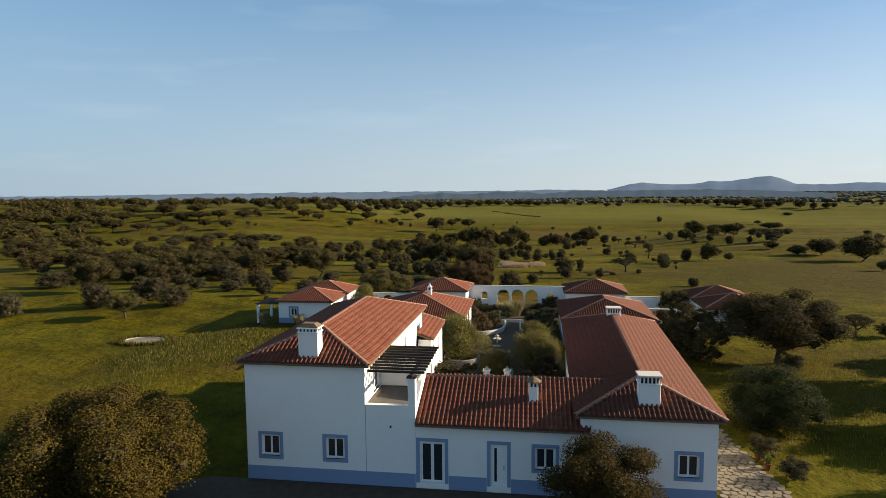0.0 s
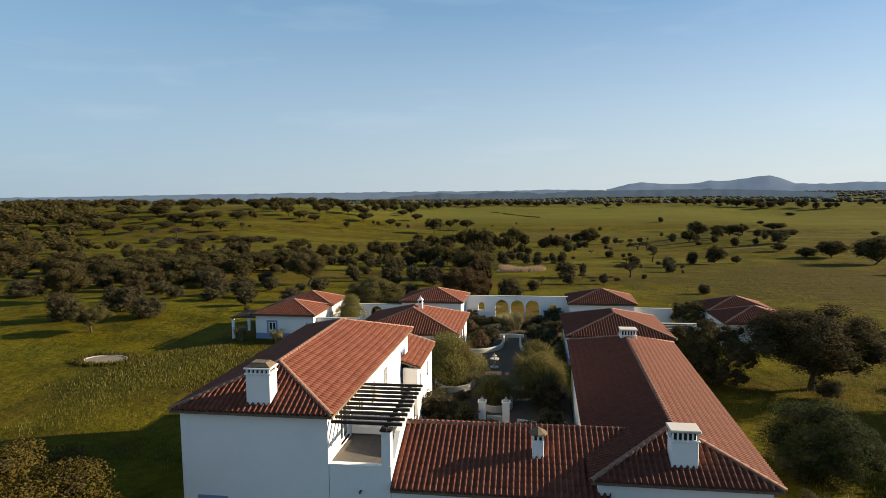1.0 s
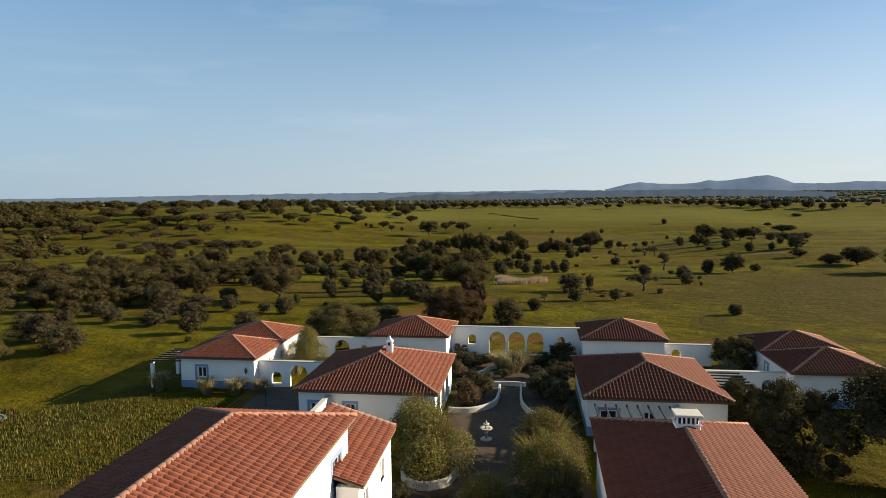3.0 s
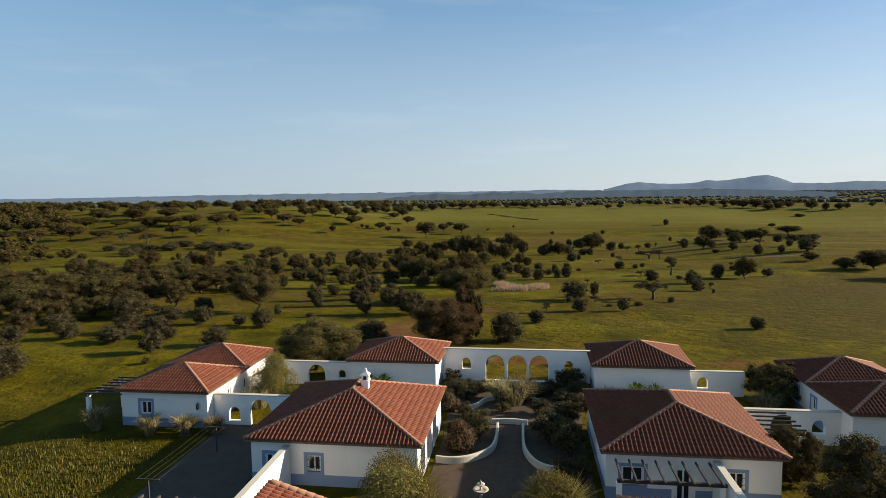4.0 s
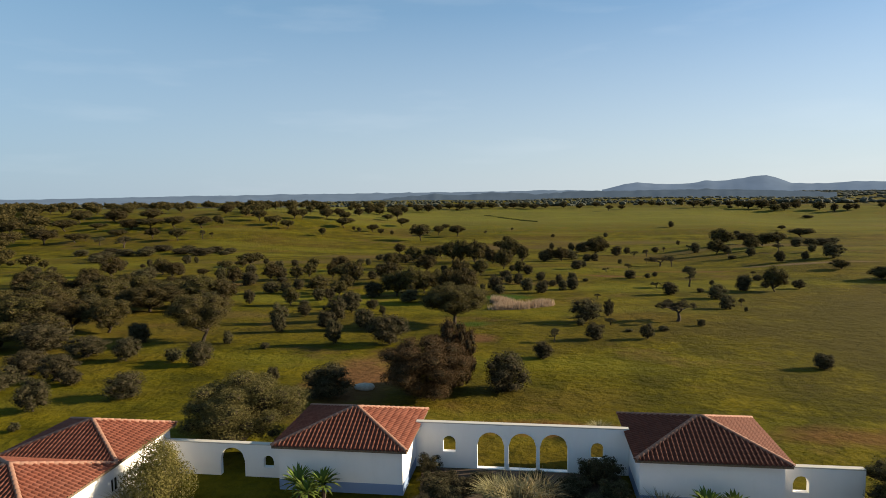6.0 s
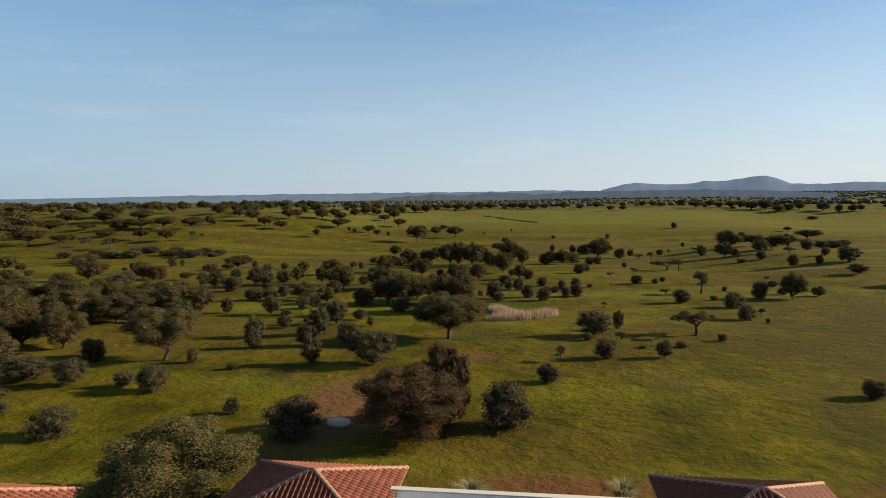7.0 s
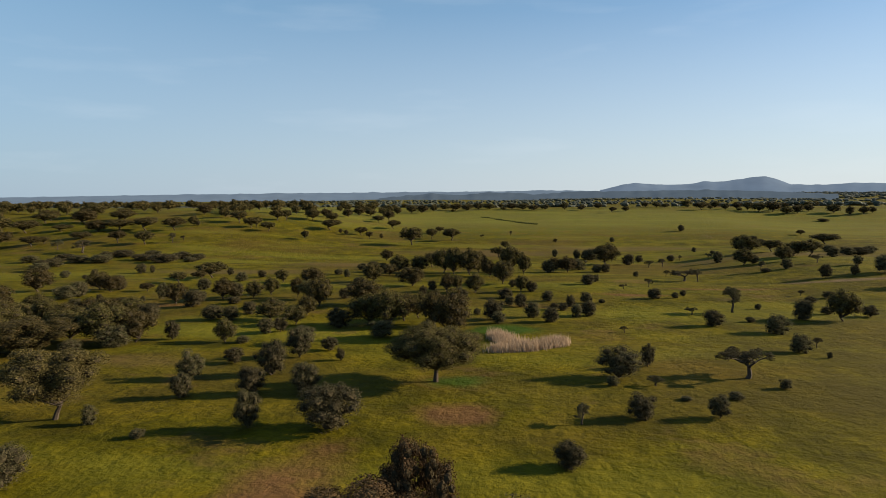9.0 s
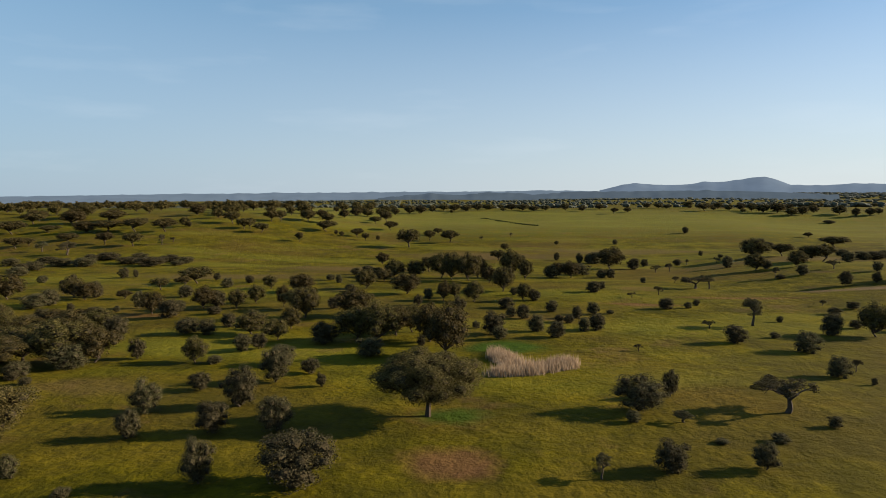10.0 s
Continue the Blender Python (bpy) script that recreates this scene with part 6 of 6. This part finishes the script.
scatter([(75, 165), (100, 150), (215, 330), (160, 320)], 16, 45, ["dense", "far"], 2.0, 4.6, 6.0, LAB)
scatter([(150, 640), (420, 600), (470, 760), (120, 740)], 34, 44, ["far"], 3.0, 5.5, 8.0, LAB, 0.2, True)


def joined_woods():
    """The woodland beyond the nearer trees, one mesh of many crowns and trunks."""
    src = []
    for tm, cm in TREES["farlod"]:
        src.append([([v.co.copy() for v in me.vertices], [tuple(p.vertices) for p in me.polygons]) for me in (tm, cm)])
    out = [([], []), ([], [])]
    for x, y, h, w, k, r in JOINED:
        m = pose(x, y, ground_z(x, y), 0, 0, r) @ Matrix.Diagonal((w, w, h, 1))
        for (V, F), (v, f) in zip(out, src[k]):
            o = len(V)
            V += [m @ c for c in v]
            F += [tuple(o + i for i in q) for q in f]
    e = tagged(empty("open_woodland", 0, 0, 0), "open holm oak woodland scattered over the far meadow", "woodland", kind="stuff")
    for nm, (V, F), mat in (("trunk_mass", out[0], M_BARK), ("crown_mass", out[1], M_OAK)):
        tagged(mesh_ob(nm, V, F, mat, e), kind="stuff")


joined_woods()


# ---------- far woods, one sheet of small crowns ----------
def far_woods():
    rng = np.random.default_rng(7)
    bm = bmesh.new()
    bmesh.ops.create_icosphere(bm, subdivisions=1, radius=1.0)
    base = [tuple(v.co) for v in bm.verts]
    bm.verts.index_update()
    tri = [tuple(v.index for v in f.verts) for f in bm.faces]
    bm.free()
    vs, fs = [], []
    made = 0
    while made < 5400:
        u = rng.random()
        d = 740 * (4500 / 740) ** (u ** 0.85)
        a = radians(rng.uniform(-50, 38))
        x, y = d * math.sin(a), 40 + d * math.cos(a)
        dens = 0.42 + 1.5 * noise.noise((x * 0.0045, y * 0.0032, 3.0)) - (0.4 if a > 0.12 and d < 2000 else 0)
        if d > 1300:
            dens += 0.35
        if a < 0.03 and d > 1850:
            continue
        if rng.random() > dens:
            continue
        h = rng.uniform(3.6, 6.6) * (1 + 0.4 * (d > 2200))
        w = h * rng.uniform(0.55, 1.0) * (1 + 0.5 * (d > 1800))
        z = ground_z(x, y)
        k = len(vs)
        for p in base:
            f = 1 + 0.3 * (rng.random() - 0.5)
            vs.append((x + p[0] * w * f, y + p[1] * w * f, z + h * 0.58 + p[2] * h * 0.42 * f))
        fs += [tuple(k + i for i in f) for f in tri]
        # stem
        k = len(vs)
        vs += [(x - .25, y, z - .5), (x + .25, y, z - .5), (x + .2, y + .1, z + h * .4), (x - .2, y + .1, z + h * .4), (x, y + .4, z - .5)]
        fs += [(k, k + 1, k + 2, k + 3), (k + 1, k + 4, k + 2), (k + 4, k, k + 3)]
        made += 1
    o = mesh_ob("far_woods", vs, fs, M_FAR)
    return tagged(o, "distant scattered holm oaks covering the plain", "woods", kind="stuff")


far_woods()


# ---------- hills on the horizon ----------
def hill_range(prof, dist, mat, label, foot=-30):
    """prof: (bearing in degrees right of the north axis, crest height)."""
    vs, fs = [], []
    bs = [p[0] for p in prof]
    hs = [p[1] for p in prof]
    n = 160
    rows = 7
    for i in range(n + 1):
        b = bs[0] + (bs[-1] - bs[0]) * i / n
        h = float(np.interp(b, bs, hs))
        for j in range(rows):
            f = j / (rows - 1)
            d = dist - 300 + 600 * f
            e = math.sin(math.pi * min(1.0, f * 1.25) * 0.5) if f < 0.8 else 1.0
            z = foot + (h - foot) * e + 5 * noise.noise((b * 1.3, f * 4, 1.0)) * (1 if j < rows - 1 else 0.5)
            vs.append((d * math.sin(radians(b)), 40 + d * math.cos(radians(b)), z))
    for i in range(n):
        for j in range(rows - 1):
            a = i * rows + j
            fs.append((a, a + rows, a + rows + 1, a + 1))
    o = mesh_ob("backdrop", vs, fs, mat, smooth=True)
    return tagged(o, label, "hills", kind="structure")


def bearing(px):
    return math.degrees(math.atan((px - 784) / 1089)) - 7.9


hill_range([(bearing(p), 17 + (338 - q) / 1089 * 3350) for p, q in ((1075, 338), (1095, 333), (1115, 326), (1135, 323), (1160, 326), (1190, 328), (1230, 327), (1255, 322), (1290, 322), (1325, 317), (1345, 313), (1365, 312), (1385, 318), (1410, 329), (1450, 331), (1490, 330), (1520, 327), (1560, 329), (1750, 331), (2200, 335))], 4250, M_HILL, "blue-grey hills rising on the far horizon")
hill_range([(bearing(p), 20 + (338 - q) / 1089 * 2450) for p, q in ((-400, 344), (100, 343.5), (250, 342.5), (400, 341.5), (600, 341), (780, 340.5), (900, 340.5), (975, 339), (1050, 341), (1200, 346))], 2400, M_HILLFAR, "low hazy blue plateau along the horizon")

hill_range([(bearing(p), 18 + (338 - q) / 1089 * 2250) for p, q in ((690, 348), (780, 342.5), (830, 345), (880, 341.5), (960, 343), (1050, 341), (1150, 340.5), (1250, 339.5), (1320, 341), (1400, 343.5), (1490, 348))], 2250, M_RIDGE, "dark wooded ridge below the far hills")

tufts("field_bank", 240, 57, [(-37, 586), (-34.5, 589), (11, 523), (8, 519)], .3, .9, .2, M_OLIVE, "dark weedy bank across the far meadow", 5, 1.6, 1.0)
tufts("tall_grass", 1500, 51, [(-36, 40), (-17.5, 35), (-17.5, 57), (-25, 74), (-44, 76), (-52, 60)], .10, .30, .022, M_GRASS, "tall wild grass beside the farmhouse", 9, .9, 9.0)
tufts("rough_grass", 700, 58, [(-47, 58), (-26, 56), (-25, 74), (-44, 73)], .08, .34, .05, M_GRASS, "rough tall grass beside the cottage porch", 9, 1.1, 4.0)
tufts("tall_grass", 1800, 52, [(13, 36), (34, 34), (48, 80), (22, 76), (13, 60)], .12, .32, .022, M_GRASS, "tall wild grass beside the farm wing", 9, .8, 6.0)
RING = [(-46.9 + a * math.cos(k * math.pi / 12), 68.8 + b * math.sin(k * math.pi / 12)) for a, b, ks in ((3.5, 2.6, range(25)), (2.5, 1.65, range(24, -1, -1))) for k in ks]
tufts("tall_grass", 420, 55, RING, .2, .5, .05, M_GRASS, "long grass round the sunken basin", 5, .3, .4)
tufts("dry_reeds", 1500, 54, [(-8, 163), (-3, 164), (0, 165.5), (3.6, 168.0), (4.4, 171.8), (1.5, 171.5), (-1, 169.5), (-3, 171.5), (-5.5, 176), (-7.5, 178), (-7.2, 172), (-5, 168)], .3, 1.35, .04, M_REED, "patch of pale dry reeds in the meadow", 8, .9, 1.1)


# ---------- flagstone path: pieces ----------
def flagstones():
    path = sheet("pavement", [(10.9, 33.9), (15.0, 33.9), (14.0, 42), (13.2, 50), (11.7, 50)], M_SOIL, "irregular pale flagstone path beside the farm wing", .02, 3.0)
    rng = random.Random(9)
    shapes = []
    for k in range(7):
        n = rng.randint(5, 7)
        pts = [(math.cos(2 * math.pi * i / n + rng.uniform(-.25, .25)) * rng.uniform(.2, .27), math.sin(2 * math.pi * i / n + rng.uniform(-.25, .25)) * rng.uniform(.2, .27)) for i in range(n)]
        me = bpy.data.meshes.new("flagstone")
        me.from_pydata([(x, y, 0) for x, y in pts] + [(x * .95, y * .95, .045) for x, y in pts], [], [tuple(range(n, 2 * n))] + [(i, (i + 1) % n, n + (i + 1) % n, n + i) for i in range(n)])
        me.materials.append(M_FLAG)
        shapes.append(me)
    y = 34.2
    row = 0
    while y < 49.5:
        x = 11.0 + .25 * (row % 2)
        while x < 15.0 - (y - 34) * .11:
            o = new("flagstone", shapes[rng.randrange(7)])
            o.parent = path
            px, py = x + rng.uniform(-.06, .06), y + rng.uniform(-.06, .06)
            o.matrix_basis = pose(px, py, ground_z(px, py) + .022, 0, 0, rng.uniform(0, 360))
            x += .46
        y += .42
        row += 1


flagstones()



# ---------- clothes line, lantern, pots ----------
line = empty("clothes_line", -22.6, 64.5, ground_z(-22.6, 64.5))
for y in (0.0, 8.0):
    box_part("post", (-.04, .04, y - .04, y + .04, -.2, 1.8), M_GREYWOOD, line)
    box_part("crossbar", (-.75, .75, y - .03, y + .03, 1.802, 1.86), M_GREYWOOD, line)
for i in range(4):
    vs, fs = [], []
    xx = -.66 + i * .44
    limb(vs, fs, [(xx, 0, 1.87), (xx, 4, 1.82), (xx, 8, 1.87)], [.007, .007, .007], 4)
    mesh_ob("wire", vs, fs, M_GREYWOOD, line)
tagged(line, "clothes line with four taut wires in the yard", "clothes line")

lantern = empty("wall_lantern", -26.2, 76.4, 1.75)
box_part("bracket", (-.03, .03, -.02, .14, .3, .36), M_DARKWOOD, lantern)
bm = bmesh.new()
lathe(bm, [(.03, -.2), (.08, -.16), (.12, .12), (.13, .14), (.03, .3)], 6)
part("lamp_housing", bm, M_DARKWOOD, lantern)
tagged(lantern, "small black iron lantern on the white cottage wall", "wall lantern")

for x, y, s in ((14.7, 38.9, 1.0), (14.9, 39.7, .8), (14.6, 40.3, .9)):
    pot = empty("flower_pot", x, y, ground_z(x, y) + .02)
    bm = bmesh.new()
    lathe(bm, [(.13 * s, 0), (.2 * s, .34 * s), (.23 * s, .36 * s), (.23 * s, .42 * s), (.19 * s, .42 * s), (.17 * s, .36 * s)], 12)
    part("pot", bm, M_TILE, pot, "terracotta pot")
    v, f = blades(60, random.Random(int(x * 9 + y)), .3, .3, .55 * s, 1.0, .02)
    mesh_ob("leaves", [p + Vector((0, 0, .36 * s)) for p in v], f, M_PALM, pot)
    tagged(pot, "terracotta flower pot with green leaves by the path", "flower pot", "pots by the path")

# ---------- roof pieces ----------
for roof, mats, me, nm in PENDING:
    for m in mats:
        o = new(nm, me)
        o.parent = roof
        o.matrix_basis = m
